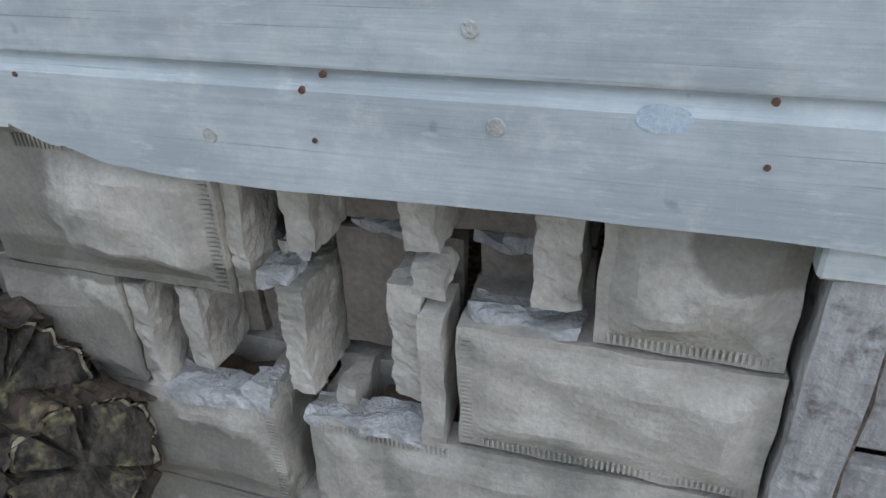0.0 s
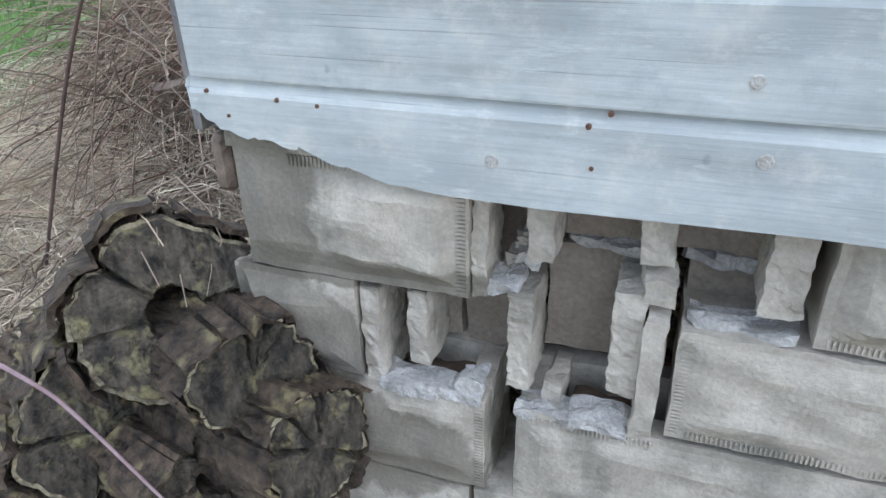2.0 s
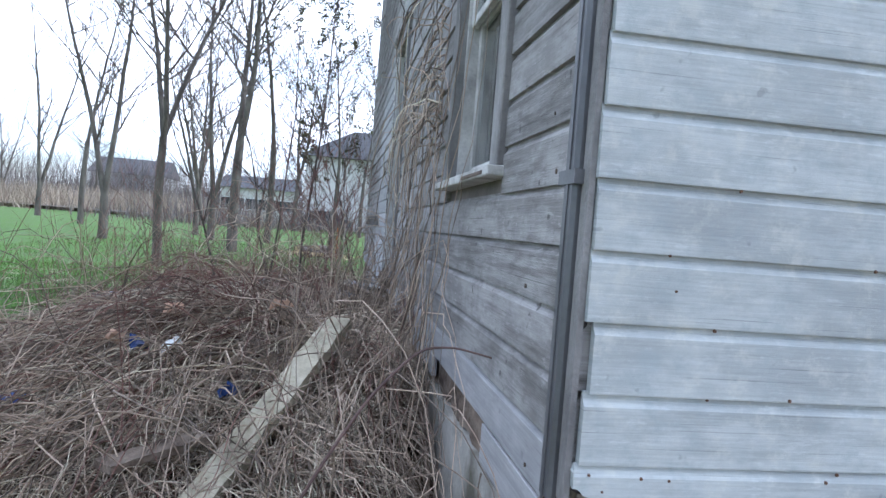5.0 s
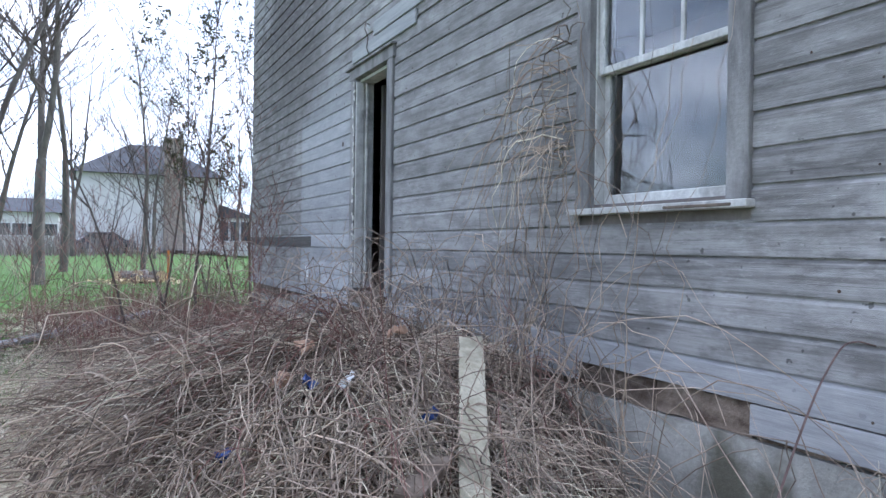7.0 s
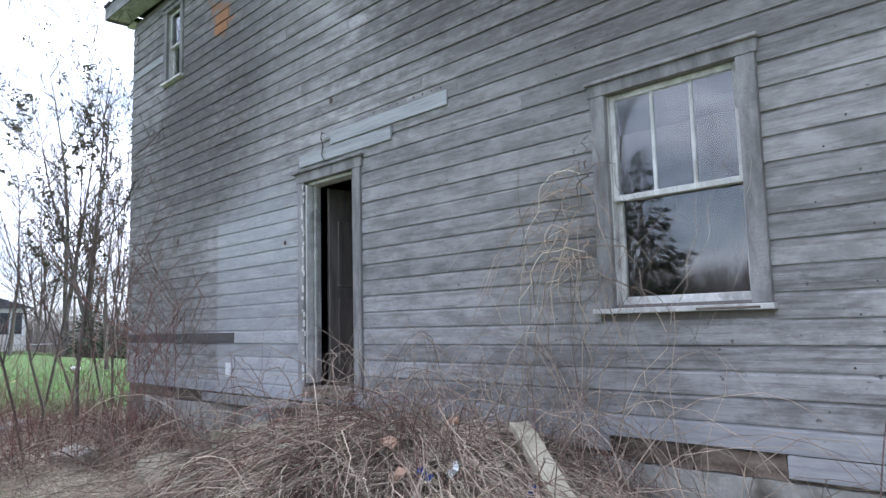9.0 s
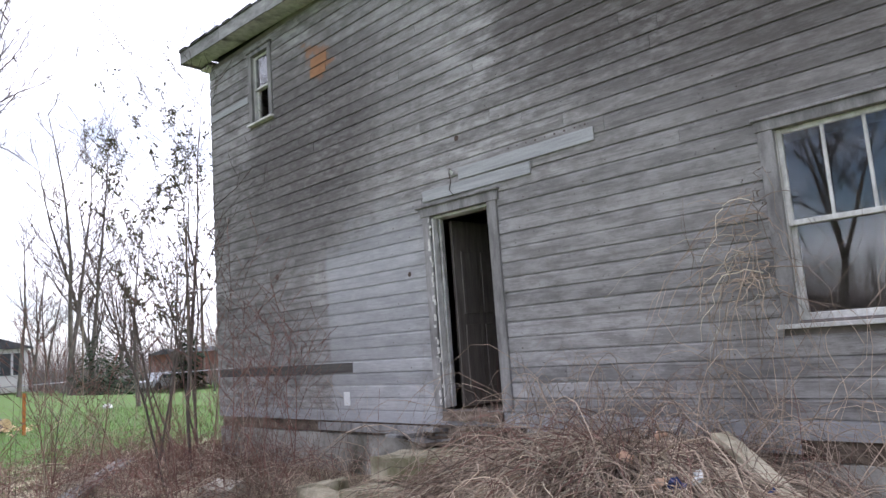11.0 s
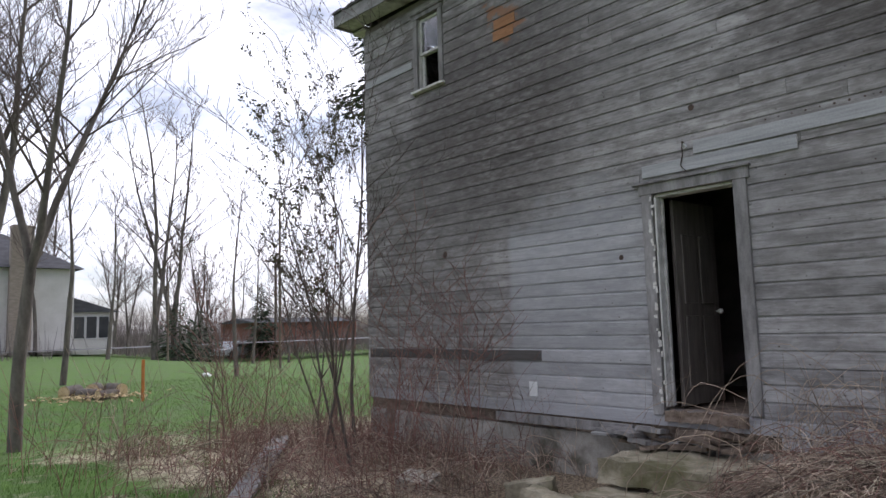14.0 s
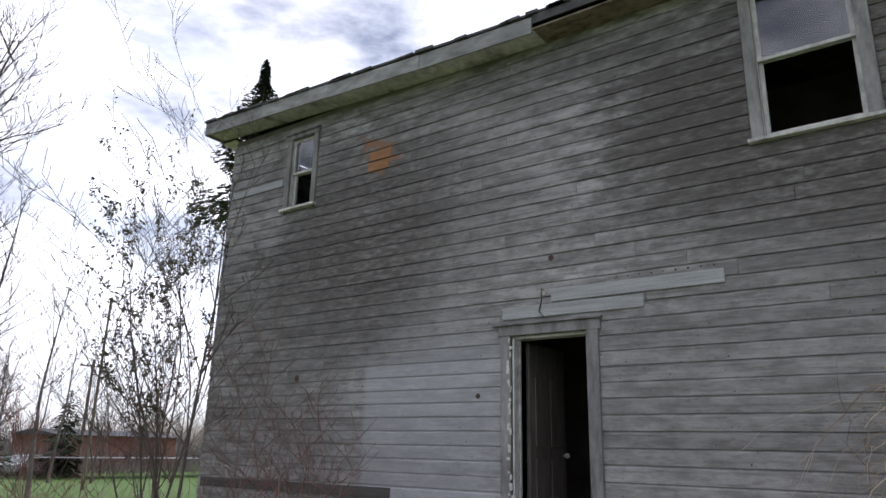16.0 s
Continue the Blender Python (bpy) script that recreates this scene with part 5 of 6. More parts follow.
def shoots(name, label, count, area, height, radius, mat, seed, shape):
    """Upright twiggy shoots with a few forks."""
    r = np.random.default_rng(seed)
    lines = []
    while len(lines) < count:
        x, y = r.uniform(area[0], area[1]), r.uniform(area[2], area[3])
        if r.random() > shape(x, y):
            continue
        h, lean, a = r.uniform(*height), r.uniform(0.05, 0.7), r.uniform(0, 6.28)
        s = np.linspace(0, 1, 7)
        p = np.stack([x + math.cos(a) * lean * h * s ** 1.6 + np.cumsum(r.normal(0, 0.012, 7)), y + math.sin(a) * lean * h * s ** 1.6 + np.cumsum(r.normal(0, 0.012, 7)), land(x, y) - 0.02 + h * s], 1)
        p = keep_out(p)
        rad = r.uniform(*radius)
        lines.append((p, rad * np.linspace(1, 0.4, 7)))
        for _ in range(r.integers(1, 4)):
            k = r.integers(2, 6)
            d = np.array([r.normal(0, 0.5), r.normal(0, 0.5), r.uniform(0.2, 0.9)]) * h * r.uniform(0.2, 0.45)
            q = p[k] + np.linspace(0, 1, 4)[:, None] * d + np.cumsum(r.normal(0, 0.008, (4, 3)), axis=0)
            lines.append((keep_out(q), rad * 0.6 * np.linspace(1, 0.4, 4)))
    v, f = tubes(lines)
    return tagged(mesh_object(name, v, f, mat, smooth=True), label, "brush", kind="stuff")


shoots("red_brush", "upright reddish twiggy shoots in the brush", 620, (-4.3, -0.15, 6.4, 11.5), (0.4, 1.5), (0.0028, 0.0055), RED_STEM, 51, clumps)
shoots("brown_brush", "upright brown twiggy shoots in the brush", 420, (-3.4, -0.1, 6.4, 11.8), (0.4, 1.7), (0.0028, 0.0055), STEM, 52, clumps)
shoots("red_brush", "low reddish shoots in the brush", 450, (-3.7, -0.15, 6.4, 11.5), (0.2, 0.6), (0.002, 0.004), RED_STEM, 55, clumps)
shoots("red_brush", "reddish shoots growing out of the heap", 90, (-2.4, -0.15, 1.4, 4.6), (0.7, 1.25), (0.002, 0.004), RED_STEM, 53, pile_shape)
shoots("brown_brush", "brown twiggy shoots along the wall", 110, (-0.9, -0.1, 1.2, 6.5), (0.6, 1.5), (0.002, 0.004), STEM, 54, lambda x, y: 1.0)


def grass_blades(name, label, count, area, height, mat, seed, shape=None):
    r = np.random.default_rng(seed)
    verts, faces = [], []
    for _ in range(count):
        x, y = r.uniform(area[0], area[1]), r.uniform(area[2], area[3])
        if shape and not shape(x, y):
            continue
        z = land(x, y) - 0.01
        h, a, w = r.uniform(*height), r.uniform(0, 6.28), r.uniform(0.002, 0.004)
        lx, ly = r.normal(0, 0.4) * h, r.normal(0, 0.4) * h
        k = len(verts)
        dx, dy = math.cos(a) * w, math.sin(a) * w
        verts += [(x - dx, y - dy, z), (x + dx, y + dy, z), (x + dx * 0.6 + lx * 0.5, y + dy * 0.6 + ly * 0.5, z + h * 0.65), (x - dx * 0.6 + lx * 0.5, y - dy * 0.6 + ly * 0.5, z + h * 0.65), (x + lx, y + ly, z + h)]
        faces += [(k, k + 1, k + 2, k + 3), (k + 3, k + 2, k + 4)]
    tagged(mesh_object(name, verts, faces, mat), label, "grass", kind="stuff")


grass_blades("grass", "short green lawn grass", 26000, (-7.5, -2.2, 3.5, 12.5), (0.03, 0.09), BLADE, 21, lambda x, y: noise.noise(Vector((x * 0.8, y * 0.8, 2))) > -0.15 - 0.4 * smooth01(-x, 3, 5))
grass_blades("grass", "short green lawn grass", 20000, (-9.0, -1.0, 0.5, 9.0), (0.03, 0.1), BLADE, 22, lambda x, y: x < -2.7 + 0.8 * noise.noise(Vector((x, y, 0))))
grass_blades("grass", "green lawn grass beyond the brush", 24000, (-8, 5, 11, 24), (0.04, 0.1), BLADE, 23)


def dry_vine():
    ob = base("dry_vine", "dry vine hanging beside the tall window", "vine", (-0.05, 1.95, 1.5))
    r = np.random.default_rng(9)
    lines = []
    for _ in range(64):
        y, z = 1.93 + abs(r.normal(0, 0.09)), r.uniform(1.75, 2.6)
        n = 10
        s = np.linspace(0, 1, n)
        L, drift = r.uniform(0.2, 1.1), r.normal(0.12, 0.4)
        out = r.uniform(0.03, 0.28)
        p = np.stack([-0.035 - out * np.sin(s * r.uniform(1.2, 2.6)) - 0.015 * r.random(n), y + drift * s ** 0.8 + np.cumsum(r.normal(0, 0.03, n)), z + r.uniform(0.0, 0.5) * s - L * s ** 1.7 + np.cumsum(r.normal(0, 0.018, n))], 1)
        lines.append((p - np.array([-0.05, 1.95, 1.5]), r.uniform(0.0024, 0.0052) * np.linspace(1, 0.5, n)))
    tube_object("hanging_vine", lines[::11], STRAW, ob)
    tube_object("hanging_vine", [line for k, line in enumerate(lines) if k % 11], STEM, ob)
    lines = []
    for _ in range(30):
        y0 = 2.1 + r.normal(0, 0.45)
        n = 14
        s = np.linspace(0, 1, n)
        top = r.uniform(1.3, 2.8)
        p = np.stack([-0.045 - 0.02 * r.random(n) - 0.5 * r.random() * (1 - s) ** 2, y0 + r.normal(0, 0.5) * s + np.cumsum(r.normal(0, 0.06, n)), 0.55 + (top - 0.55) * s], 1)
        lines.append((p - np.array([-0.05, 1.95, 1.5]), r.uniform(0.002, 0.005) * np.linspace(1, 0.4, n)))
    tube_object("climbing_vine", lines, STEM, ob)


dry_vine()


def sapling(place, height, seed, mat, spread=0.5, name="sapling", label="thin bare sapling beside the wall"):
    r = random.Random(seed)
    trunk, twigs = [], []

    def grow(p, d, L, rad, depth):
        n = 6
        pts, rads = [p.copy()], [rad]
        for i in range(n):
            d = (d + Vector((r.gauss(0, 0.09), r.gauss(0, 0.09), r.gauss(0.04, 0.05)))).normalized()
            p = p + d * (L / n)
            pts.append(p.copy())
            rads.append(max(0.003, rad * (1 - 0.75 * (i + 1) / n)))
            if depth < (3 if height > 3 else 2) and i >= 1:
                for _ in range(2 if depth == 0 else 1):
                    if r.random() < 0.9:
                        side = Vector((r.gauss(0, 1), r.gauss(0, 1), r.uniform(0.1, 0.8))).normalized()
                        grow(p.copy(), (d * 0.5 + side * (spread + (0.15 if height > 3 else 0.35))).normalized(), L * (r.uniform(0.28, 0.45) if height > 3 else r.uniform(0.35, 0.6)), max(0.0028, rads[-1] * 0.7), depth + 1)
        (trunk if depth == 0 else twigs).append((np.array(pts), rads))

    ob = base(name, label, "sapling", place, group="bare saplings")
    for k in range(r.choice((1, 1, 2))):
        grow(Vector((r.gauss(0, 0.05), r.gauss(0, 0.05), -0.05)), Vector((r.gauss(0, 0.12), r.gauss(0, 0.12), 1)).normalized(), height * r.uniform(0.7, 1.0), 0.0042 * height ** 0.95, 0)
    ob["tips"] = [float(v) for line, _ in twigs for q in line[-3:] for v in q]
    tube_object("trunk", trunk, mat, ob, sides=5)
    tube_object("twig_crown", twigs, mat, ob)
    return ob


for i, (x, y, h) in enumerate(((-0.85, 9.06, 6.4), (-1.38, 9.0, 4.6), (-1.84, 7.82, 4.4), (-0.5, 10.6, 4.0), (-2.05, 11.1, 2.6), (-0.6, 8.6, 2.3), (-0.5, 7.5, 1.9), (-1.2, 8.1, 2.1), (-1.7, 10.2, 2.4), (-2.5, 9.4, 2.0), (-2.8, 8.4, 1.6), (-1.0, 7.3, 1.5))):
    sapling((x, y, land(x, y)), h, 100 + i, TWIG if h > 2.5 else RED_STEM)
leafy = sapling((0.0, 10.8, 0.2), 5.0, 140, TWIG, 0.22, "leafy_sapling", "slender sapling with a few dull leaves at the corner")


def leaves_on(parent, count, size, mat, seed, lowest):
    """Small dull leaves at the twig tips."""
    r = np.random.default_rng(seed)
    tips = np.array(list(parent["tips"])).reshape(-1, 3)
    tips = tips[tips[:, 2] > lowest]
    verts, faces = [], []
    for _ in range(count):
        c = tips[r.integers(len(tips))] + r.normal(0, 0.03, 3)
        u = r.normal(0, 1, 3)
        u /= np.linalg.norm(u)
        v = np.cross(u, r.normal(0, 1, 3))
        v /= np.linalg.norm(v)
        s = r.uniform(0.5, 1.2) * size
        k = len(verts)
        verts += [tuple(c - u * s), tuple(c + v * s * 0.45), tuple(c + u * s), tuple(c - v * s * 0.45)]
        faces.append((k, k + 1, k + 2, k + 3))
    return mesh_object("foliage", verts, faces, mat, parent)


leaves_on(leafy, 2400, 0.034, LEAF, 5, 1.3)
leafy2 = sapling((0.25, 11.5, 0.2), 5.4, 141, TWIG, 0.15, "leafy_sapling", "slender sapling with a few dull leaves at the corner")
leaves_on(leafy2, 2400, 0.034, LEAF, 6, 1.6)
for thing in list(scene.objects):
    if "tips" in thing:
        del thing["tips"]


# rubbish among the brambles
def scrap(name, label, place, size, mat, seed):
    ob = rough_box(name, (-size, size, -size * 0.7, size * 0.7, -size * 0.3, size * 0.3), mat, None, size * 0.5, size * 0.5, 2.0 / size, seed=seed)
    ob.matrix_world = pose(*place, seed * 31 % 40, seed * 17 % 40, seed * 77 % 360)
    return tagged(ob, label, "litter")


for i, (x, y, z, k) in enumerate(((-1.38, 2.15, 0.74, 0.05), (-0.9, 1.81, 0.615, 0.036), (-1.8, 1.9, 0.52, 0.04))):
    scrap("blue_scrap", "crumpled blue plastic scrap among brambles", (x, y, z), k, BLUE, i + 1)
for i, (x, y, z) in enumerate(((-1.49, 2.2, 0.76), (-0.75, 2.55, 0.92), (-1.3, 2.5, 0.86))):
    scrap("wrapper", "faded orange wrapper among brambles", (x, y, z), 0.05, PEACH, i + 11)
scrap("paper_scrap", "crumpled pale paper scrap in the heap", (-1.2, 2.1, 0.75), 0.042, PAPER, 7)


# ---------------------------------------------------------------- trees and distance
def tree_mesh(height, seed, leaders=2, lowest=0.28, radius=0.014, spread=0.2):
    """A bare broadleaf tree: leaders that fork low, ascending limbs, side branches and many fine twigs."""
    r = random.Random(seed)
    trunk, crown = [], []

    def shoot(p, d, length, rad, n, wander, lift, end):
        pts, rads = [p.copy()], [rad]
        for i in range(n):
            d = (d + Vector((r.gauss(0, wander), r.gauss(0, wander), lift))).normalized()
            p = p + d * (length / n)
            pts.append(p.copy())
            rads.append(max(0.0042, rad + (rad * end - rad) * (i + 1) / n))
        return pts, rads, d

    def branch(p, d, length, rad, level):
        n = 6 if level == 1 else 4
        pts, rads, _ = shoot(p, d, length, rad, n, 0.13, 0.05, 0.25)
        crown.append((np.array(pts), rads))
        if level == 3:
            return
        for i in range(1, n + 1):
            for _ in range(r.choice((1, 2))):
                side = Vector((r.gauss(0, 1), r.gauss(0, 1), r.uniform(0.0, 0.9))).normalized()
                way = (pts[i] - pts[i - 1]).normalized()
                branch(pts[i].copy(), (way * 0.8 + side * 0.8).normalized(), length * r.uniform(0.3, 0.5) * (1.15 - 0.5 * i / n), rads[i] * 0.6, level + 1)

    pts, rads, d = shoot(Vector((0, 0, -0.1)), Vector((r.gauss(0, 0.03), r.gauss(0, 0.03), 1)), height * lowest, height * radius, 5, 0.03, 0.05, 0.75)
    trunk.append((np.array(pts), rads))
    for k in range(leaders):
        a = 6.28 * k / leaders + r.random()
        lean = (d + Vector((math.cos(a), math.sin(a), 0)) * (spread if leaders > 1 else 0.02) * r.uniform(0.7, 1.3)).normalized()
        top = height * (0.96 - lowest) * r.uniform(0.8, 1.0)
        line, thick, _ = shoot(pts[-1].copy(), lean, top, rads[-1] * 0.8, 10, 0.05, 0.07, 0.12)
        trunk.append((np.array(line), thick))
        for i in range(2, 11):
            for _ in range(r.choice((1, 2)) if i < 8 else 1):
                side = Vector((r.gauss(0, 1), r.gauss(0, 1), r.uniform(0.1, 0.7))).normalized()
                branch(line[i].copy(), (Vector((0, 0, 0.55)) + side).normalized(), height * r.uniform(0.2, 0.36) * (1.15 - 0.075 * i), max(0.02, thick[i] * 0.5), 1)
    out = []
    for name, lines, mat, sides in (("trunk", trunk, BARK, 7), ("crown", crown, TWIG, 3)):
        v, f = tubes(lines, sides)
        me = bpy.data.meshes.new(name)
        me.from_pydata(v, [], f)
        me.polygons.foreach_set("use_smooth", [True] * len(me.polygons))
        me.update()
        me.materials.append(mat)
        out.append(me)
    return out


TREES = [tree_mesh(10, 5, 3, 0.3, 0.0115, 0.36), tree_mesh(10, 1, 2), tree_mesh(10, 2, 3, 0.2), tree_mesh(10, 3, 1, 0.3, 0.011), tree_mesh(10, 7, 2, 0.12, 0.013, 0.14)]


def tree(kind, x, y, height, turn, label):
    ob = base("bare_tree", label, "tree", (x, y, land(x, y)), group="bare trees round the lawn")
    ob.scale = (height / 10,) * 3
    ob.rotation_euler = (0, 0, turn)
    for name, me in zip(("trunk", "crown"), TREES[kind]):
        new(name, me).parent = ob


NEAR, FAR = "tall leafless tree with a forked trunk on the lawn", "distant leafless tree against the sky"
for i, (x, y, h) in enumerate(((-3.9, 13.2, 8.8), (-3.4, 19.8, 12), (-3.0, 26, 13), (-4.9, 25, 12), (4.4, 24.0, 7.5), (-7.5, 21.5, 12), (-0.6, 25, 9))):
    tree((0, 1, 3, 4, 3, 4, 3)[i], x, y, h, i * 1.7, NEAR)
for i, (x, y, h) in enumerate(((9.6, 46.9, 20), (11.0, 47.5, 19), (6.0, 44, 11), (14.5, 52, 10), (17.5, 58, 10), (12.8, 40, 9), (-15, 36, 12), (24, 55, 9), (30, 60, 9), (1.0, 40, 11), (-3, 44, 12), (-8, 40, 12), (-11, 30, 12),
                               (19, 47, 8), (-20, 60, 13), (-28, 62, 11), (4, 52, 12), (7, 61, 13), (16, 63, 12), (0.5, 63, 13), (12, 60, 12), (-35, 66, 11), (-45, 60, 10), (26, 70, 12), (3.5, 66, 14), (14, 70, 13), (22, 72, 12), (36, 66, 11), (-6, 28, 10))):
    tree((4, 4, 3, 1, 2, 3, 4)[i % 7], x, y, h, i * 2.1, FAR)
# trees behind the walker, seen in the panes
for i, (x, y, h) in enumerate(((-16, 6, 10), (-19, 14, 11), (-22, 0, 11))):
    tree(i, x, y, h, i * 1.3, FAR)


def spruce(x, y, height, spread, seed, label):
    r = np.random.default_rng(seed)
    ob = base("spruce", label, "conifer", (x, y, land(x, y)), group="dark conifers")
    tube_object("trunk", [(np.array([(0, 0, 0), (0, 0, height * 0.5), (0, 0, height)]), [height * 0.018, height * 0.01, 0.01])], BARK, ob, sides=6)
    verts, faces = [], []
    for i in range(int(height * (190 if height < 15 else 420))):
        f = r.random() ** 0.7
        z = height * (0.06 + 0.94 * (1 - f))
        reach = spread * f ** 0.55 * r.uniform(0.35, 1.05) * (0.8 + 0.2 * math.sin(z * 5))
        if height > 15:
            f *= 0.42
            z = height * (0.06 + 0.94 * (1 - f))
            reach = min(2.3, 4.6 * f ** 0.8) * r.uniform(0.2, 1.1) * (0.7 + 0.3 * math.sin(z * 3.1))
        a = r.uniform(0, 6.28)
        s = 0.16 * (0.5 + f) * (height / 8) ** 0.5
        if height > 15:
            s *= 0.5
        c = np.array([math.cos(a) * reach, math.sin(a) * reach, z - reach * 0.28])
        out = np.array([math.cos(a), math.sin(a), -0.35])
        side = np.array([-math.sin(a), math.cos(a), r.normal(0, 0.4)])
        k = len(verts)
        verts += [tuple(c - out * s * 1.6), tuple(c + side * s * 0.55), tuple(c + out * s * 1.6), tuple(c - side * s * 0.55)]
        faces.append((k, k + 1, k + 2, k + 3))
    mesh_object("needles", verts, faces, NEEDLES, ob)


spruce(20.8, 54.8, 6.2, 1.7, 1, "dark conical spruce beyond the lawn")
spruce(11.0, 46.5, 4.2, 2.4, 2, "broad dark evergreen bush under the trees")
spruce(13.2, 48.5, 3.6, 2.2, 3, "broad dark evergreen bush under the trees")
spruce(9.9, 22.3, 16.6, 1.5, 4, "tall dark spruce rising behind the house")
spruce(-19.0, 12.5, 7.6, 2.6, 5, "dark spruce across the yard")


def far_house():
    h = base("white_house", "two-storey white stucco house with grey hipped roof", "house", (1.8, 58, land(2, 58)))
    part("wall", box_bm([(-4.8, 4.8, -4, 4, -0.3, 5.6)]), STUCCO, h)
    part("porch", box_bm([(4.8, 7.6, -3, 3, -0.3, 2.7)]), STUCCO, h)
    v = [(-5.3, -4.5, 5.55), (5.3, -4.5, 5.55), (5.3, 4.5, 5.55), (-5.3, 4.5, 5.55), (-1.2, 0, 8.2), (1.2, 0, 8.2)]
    f = [(0, 1, 5, 4), (1, 2, 5), (2, 3, 4, 5), (3, 0, 4), (3, 2, 1, 0)]
    mesh_object("roof", v, f, SLATE, h)
    v = [(4.75, -3.4, 2.65), (8.0, -3.4, 2.65), (8.0, 3.4, 2.65), (4.75, 3.4, 2.65), (4.75, -3.4, 3.7), (4.75, 3.4, 3.7)]
    mesh_object("porch_roof", v, [(0, 1, 4), (1, 2, 5, 4), (2, 3, 5), (3, 0, 4, 5), (3, 2, 1, 0)], SLATE, h)
    part("chimney", box_bm([(0.9, 2.2, -4.7, -4.02, -0.3, 8.3)], 0.05), CHIMNEY, h, "tan brick chimney")
    for x in (5.4, 6.2, 7.0):
        w = part("window", box_bm([(x - 0.38, x + 0.38, -3.05, -3.005, 0.8, 2.4)]), PAPER, h)
        part("pane", box_bm([(x - 0.32, x + 0.32, -3.08, -3.055, 0.86, 2.34)]), DARK_PANE, w)
    for y in (-2.0, 0.0, 2.0):
        w = part("window", box_bm([(7.605, 7.65, y - 0.8, y + 0.8, 0.9, 2.4)]), PAPER, h)
        part("pane", box_bm([(7.655, 7.68, y - 0.7, y + 0.7, 1.0, 2.3)]), DARK_PANE, w)


far_house()


def simple_building(name, label, x, y, w, d, h, mat, roof_mat, rise, windows):
    b = base(name, label, "building", (x, y, land(x, y)))
    part("wall", box_bm([(-w / 2, w / 2, -d / 2, d / 2, -0.5, h)]), mat, b)
    v = [(-w / 2 - 0.3, -d / 2 - 0.3, h), (w / 2 + 0.3, -d / 2 - 0.3, h), (w / 2 + 0.3, d / 2 + 0.3, h), (-w / 2 - 0.3, d / 2 + 0.3, h), (-w / 2 - 0.3, 0, h + rise), (w / 2 + 0.3, 0, h + rise)]
    mesh_object("roof", v, [(0, 1, 5, 4), (1, 2, 5), (2, 3, 4, 5), (3, 0, 4), (3, 2, 1, 0)], roof_mat, b)
    for i in range(windows):
        cx = -w / 2 + w * (i + 0.5) / windows
        p = part("window", box_bm([(cx - 0.6, cx + 0.6, -d / 2 - 0.05, -d / 2 - 0.005, 0.9, 2.1)]), PAPER, b)
        part("pane", box_bm([(cx - 0.5, cx + 0.5, -d / 2 - 0.08, -d / 2 - 0.055, 1.0, 2.0)]), DARK_PANE, p)


simple_building("brick_building", "long low red brick building across the road", 29.5, 66, 11, 8, 2.8, RED_BRICK, SLATE, 0.5, 0)
simple_building("long_shed", "long low pale shed behind the trees", -8, 73, 7, 9, 3.0, STUCCO, SLATE, 1.4, 6)
simple_building("white_cottage", "small white house beyond the field", -21.8, 78, 7, 7, 3.6, PAPER, SLATE, 1.8, 2)


def car(x, y, turn, mat, label):
    c = base("parked_car", label, "car", (x, y, land(x, y)))
    c.rotation_euler = (0, 0, radians(turn))
    prof = [(-2.1, 0.3), (-2.15, 0.75), (-1.3, 0.88), (-0.75, 1.4), (0.75, 1.42), (1.4, 0.95), (2.1, 0.85), (2.15, 0.3)]
    v = [(a, s, b) for s in (-0.82, 0.82) for a, b in prof]
    k = len(prof)
    mesh_object("body", v, [tuple(range(k)), tuple(range(k, 2 * k))[::-1]] + [(i, i + k, (i + 1) % k + k, (i + 1) % k) for i in range(k)], mat, c)
    for s in (-0.83, 0.83):
        part("side_window", box_bm([(-0.85, 0.9, s - 0.005, s + 0.005, 0.95, 1.33)]), DARK_PANE, c)
        for a in (-1.35, 1.35):
            bm = bmesh.new()
            bmesh.ops.create_cone(bm, cap_ends=True, segments=16, radius1=0.33, radius2=0.33, depth=0.2, matrix=Matrix.Translation((a, s * 0.95, 0.33)) @ Matrix.Rotation(radians(90), 4, "X"))
            part("wheel", bm, RUBBER, c)


car(19.5, 56.5, 20, CAR_PAINT, "pale blue parked car by the road")
car(-1.5, 52, 10, CAR_DARK, "dark parked car beside the white house")


def utility_pole(x, y, h, arm):
    p = base("utility_pole", "wooden utility pole beside the road", "utility pole", (x, y, land(x, y)))
    tube_object("pole", [(np.array([(0, 0, -0.2), (0, 0, h)]), [0.14, 0.1] if arm else [0.06, 0.045])], POLE, p, sides=8)
    if arm:
        part("crossarm", box_bm([(-1.0, 1.0, -0.06, 0.06, h - 0.6, h - 0.48)]), POLE, p)
        for a in (-0.9, -0.4, 0.4, 0.9):
            tube_object("insulator", [(np.array([(a, 0, h - 0.48), (a, 0, h - 0.3)]), [0.05, 0.04])], METAL, p, sides=6)


utility_pole(22.1, 54.8, 8.5, True)
utility_pole(7.6, 27.0, 6.8, False)
utility_pole(8.8, 42.5, 4.5, False)

# road beyond the lawn
tagged(mesh_object("road", [(-40, 49.5, 0.86), (60, 51.5, 0.86), (60, 55, 0.88), (-40, 53, 0.88)], [(0, 1, 2, 3)], material("old_asphalt", (0.12, 0.12, 0.12), (0.2, 0.2, 0.2), (1, 1, 1), 0.9, 0.2)), "grey asphalt road beyond the lawn", "road", kind="structure")

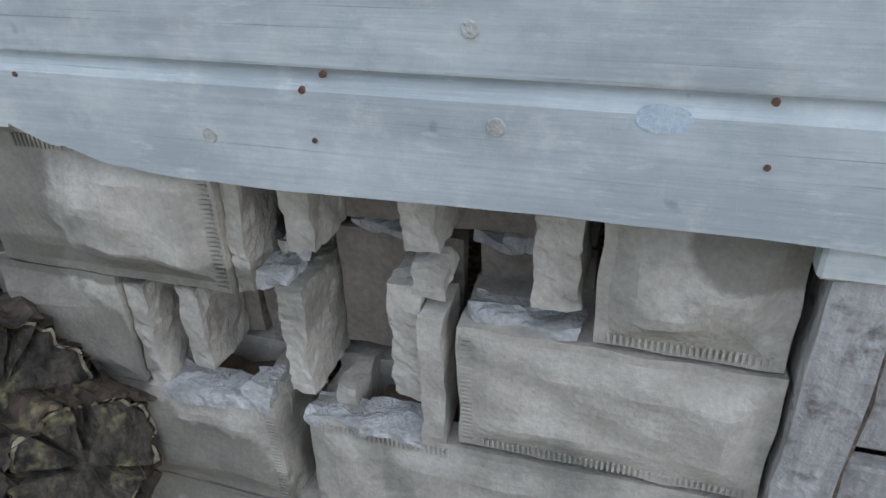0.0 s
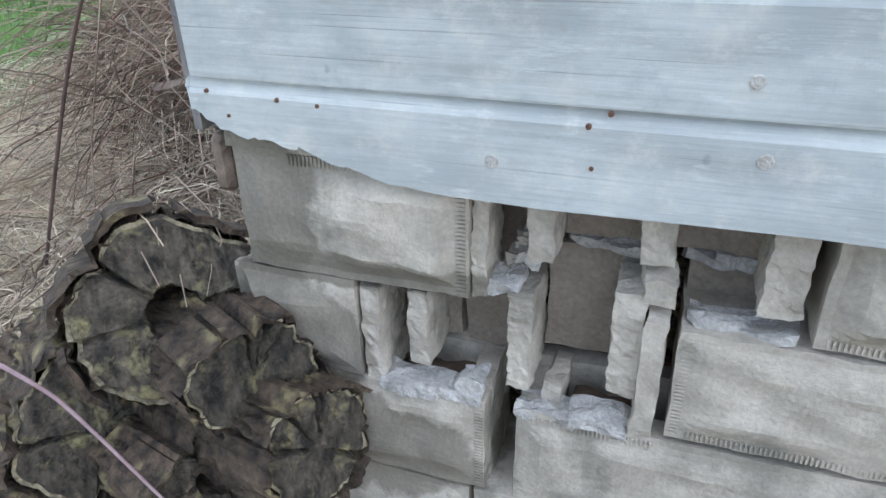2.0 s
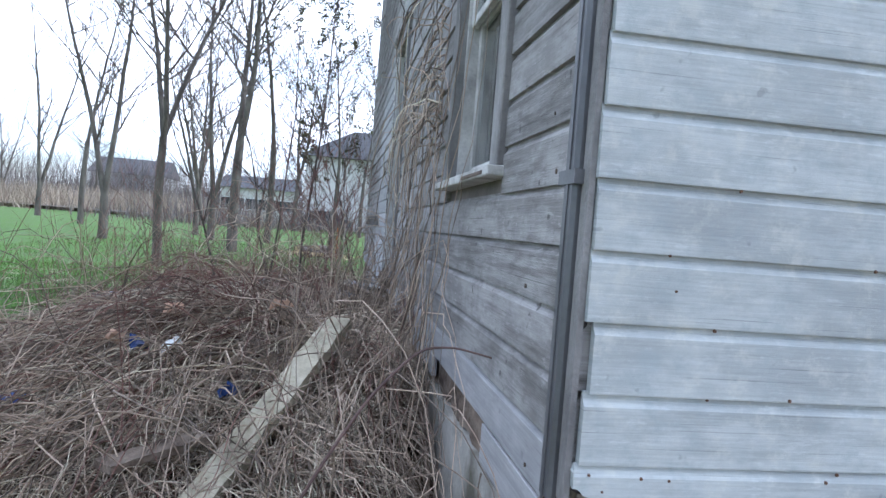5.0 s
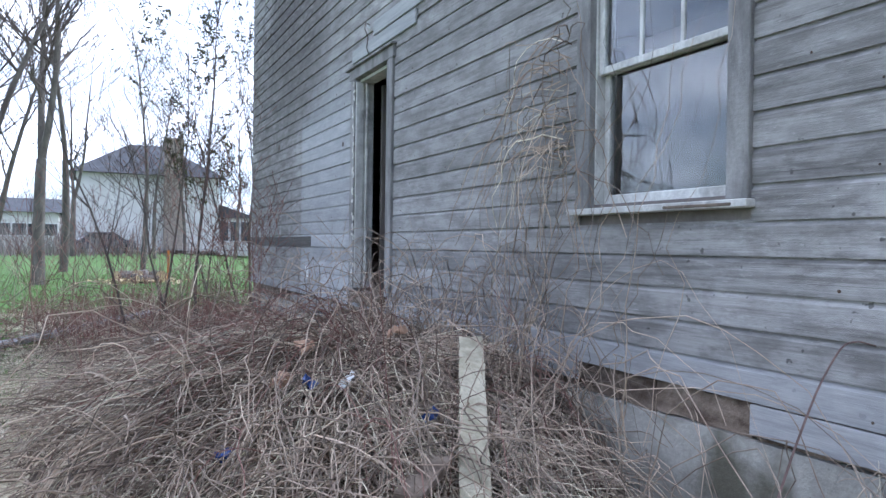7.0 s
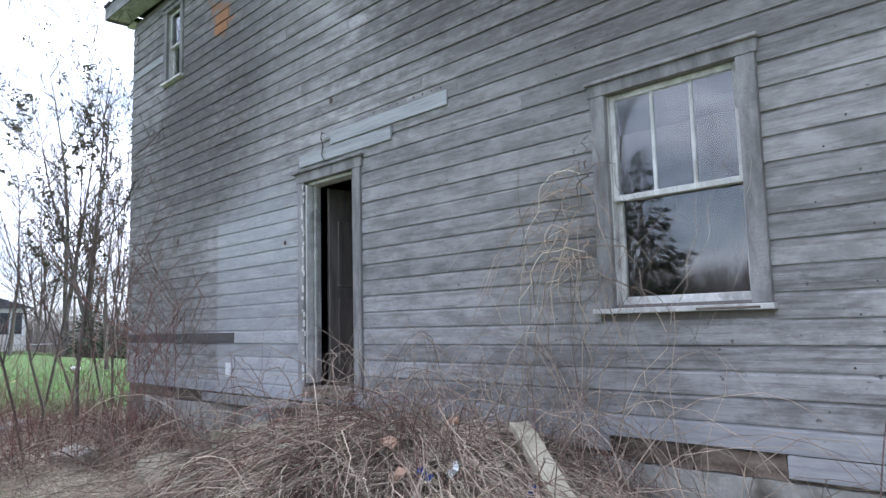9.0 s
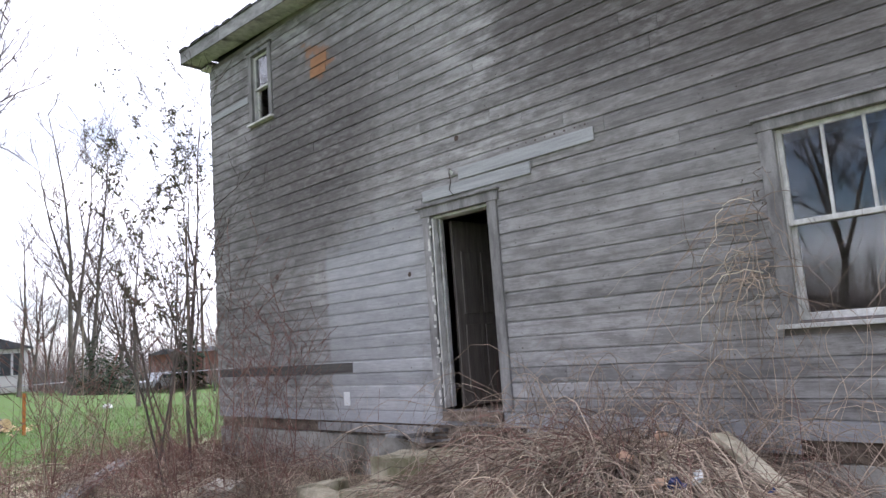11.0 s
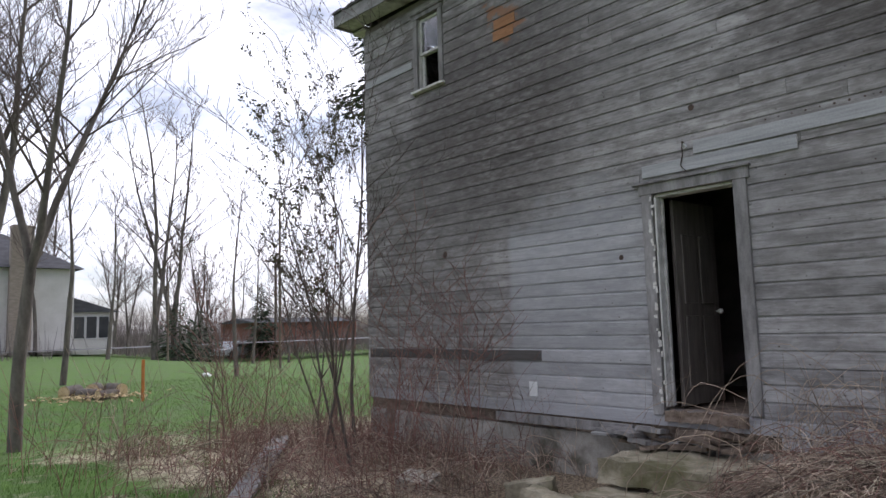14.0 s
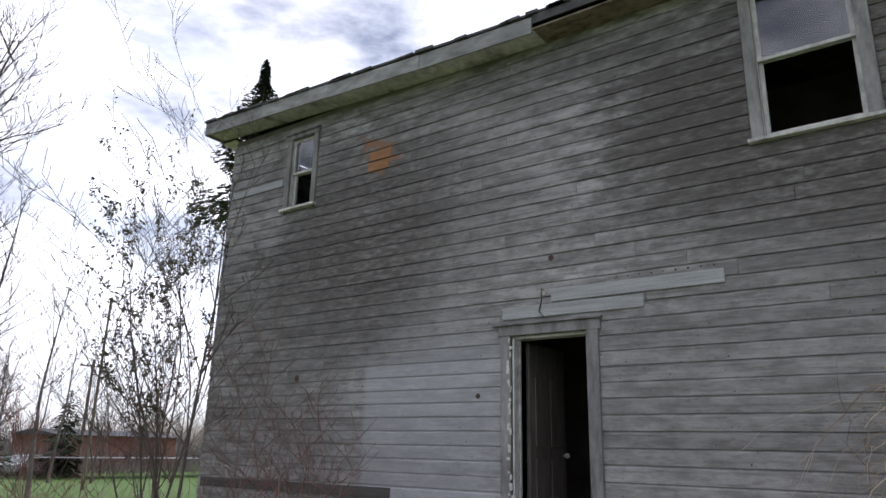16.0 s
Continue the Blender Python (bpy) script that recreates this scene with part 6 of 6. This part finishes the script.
# sawn logs and stake on the lawn
wood = [(-0.9, 20.6, 0.17, 75), (-1.35, 20.9, 0.15, 55), (-0.5, 20.3, 0.16, 112), (-1.15, 20.1, 0.13, 130), (-0.8, 19.9, 0.11, 40)]
for i, (x, y, rad, turn) in enumerate(wood):
    ob = base("sawn_log", "freshly sawn log with a pale cut end on the lawn", "log", (x, y, land(x, y) + rad), group="sawn logs on the lawn")
    ob.rotation_euler = (0, 0, radians(turn - 100))
    tube_object("bark", [(np.array([(0, -0.3, 0), (0, 0.3, 0)]), [rad, rad])], BARK, ob, sides=14)
    for s in (-1, 1):
        bm = bmesh.new()
        bmesh.ops.create_circle(bm, cap_ends=True, segments=14, radius=rad, matrix=Matrix.Translation((0, 0.302 * s, 0)) @ Matrix.Rotation(radians(90), 4, "X"))
        part("cut_face", bm, FRESH_CUT, ob)
chips = np.random.default_rng(91)
cv, cf = [], []
for _ in range(260):
    x, y = chips.normal(-0.95, 0.55), chips.normal(20.2, 0.5)
    c, k = np.array([x, y, land(x, y) + 0.03 + 0.16 * max(0.0, 1 - abs(x + 0.95)) * chips.random()]), len(cv)
    cv += [tuple(c + chips.normal(0, 0.05, 3) * np.array([1, 1, 0.5])) for _ in range(4)]
    cf += [(k, k + 1, k + 2), (k, k + 2, k + 3), (k, k + 3, k + 1), (k + 1, k + 3, k + 2)]
tagged(mesh_object("wood_chips", cv, cf, FRESH_CUT), "pale split wood and chips scattered on the lawn", "wood chips", kind="stuff")
tagged(box("stake", (-0.42, -0.36, 18.6, 18.66, land(-0.4, 18.6) - 0.1, land(-0.4, 18.6) + 0.95), ORANGE), "orange wooden stake standing in the lawn", "stake")
scrap("white_pipe_scrap", "pale broken pipe lying on the lawn", (3.6, 24.5, land(3.6, 24.5) + 0.05), 0.15, PAPER, 3)


# far thicket and tall dry grass round the fields
def far_growth(name, label, path, count, height, width, mat, seed, lean=0.2):
    r = np.random.default_rng(seed)
    verts, faces = [], []
    path = np.array(path, float)
    for _ in range(count):
        f = r.uniform(0, len(path) - 1.001)
        i = int(f)
        p = path[i] + (path[i + 1] - path[i]) * (f - i)
        x, y = p[0] + r.normal(0, 2.5), p[1] + r.normal(0, 2.5)
        z, h, w = land(x, y) - 0.2, r.uniform(*height), r.uniform(*width)
        a = r.uniform(0, 3.14)
        dx, dy = math.cos(a) * w, math.sin(a) * w
        lx, ly = r.normal(0, lean) * h, r.normal(0, lean) * h
        k = len(verts)
        verts += [(x - dx, y - dy, z), (x + dx, y + dy, z), (x + lx + dx * 0.2, y + ly + dy * 0.2, z + h), (x + lx - dx * 0.2, y + ly - dy * 0.2, z + h)]
        faces.append((k, k + 1, k + 2, k + 3))
    tagged(mesh_object(name, verts, faces, mat), label, "undergrowth", kind="stuff")


far_growth("reed_belt", "belt of tall dry tan grass at the field edge", [(-90, 30), (-60, 44), (-30, 52), (-12, 58)], 26000, (0.5, 2.2), (0.012, 0.035), REED, 31, 0.4)
far_growth("far_thicket", "grey-brown leafless thicket along the horizon", [(-140, 20), (-100, 50), (-60, 64), (-25, 72), (0, 78), (30, 80), (70, 75), (120, 60)], 40000, (1.5, 6.0), (0.015, 0.04), FAR_WOOD, 32, 0.4)
far_growth("far_thicket", "brown leafless scrub along the road", [(12, 58), (20, 58), (30, 60), (40, 60)], 3000, (0.6, 2.6), (0.01, 0.03), FAR_WOOD, 35, 0.25)
far_growth("far_thicket", "brown leafless scrub round the white house", [(-12, 44), (-6, 47), (0, 49.5)], 1800, (0.8, 2.4), (0.01, 0.03), FAR_WOOD, 33, 0.2)
far_growth("far_thicket", "grey-brown leafless thicket behind the yard", [(-60, -50), (-45, -10), (-40, 20), (-70, 40)], 9000, (2.0, 6.0), (0.02, 0.05), FAR_WOOD, 34, 0.3)
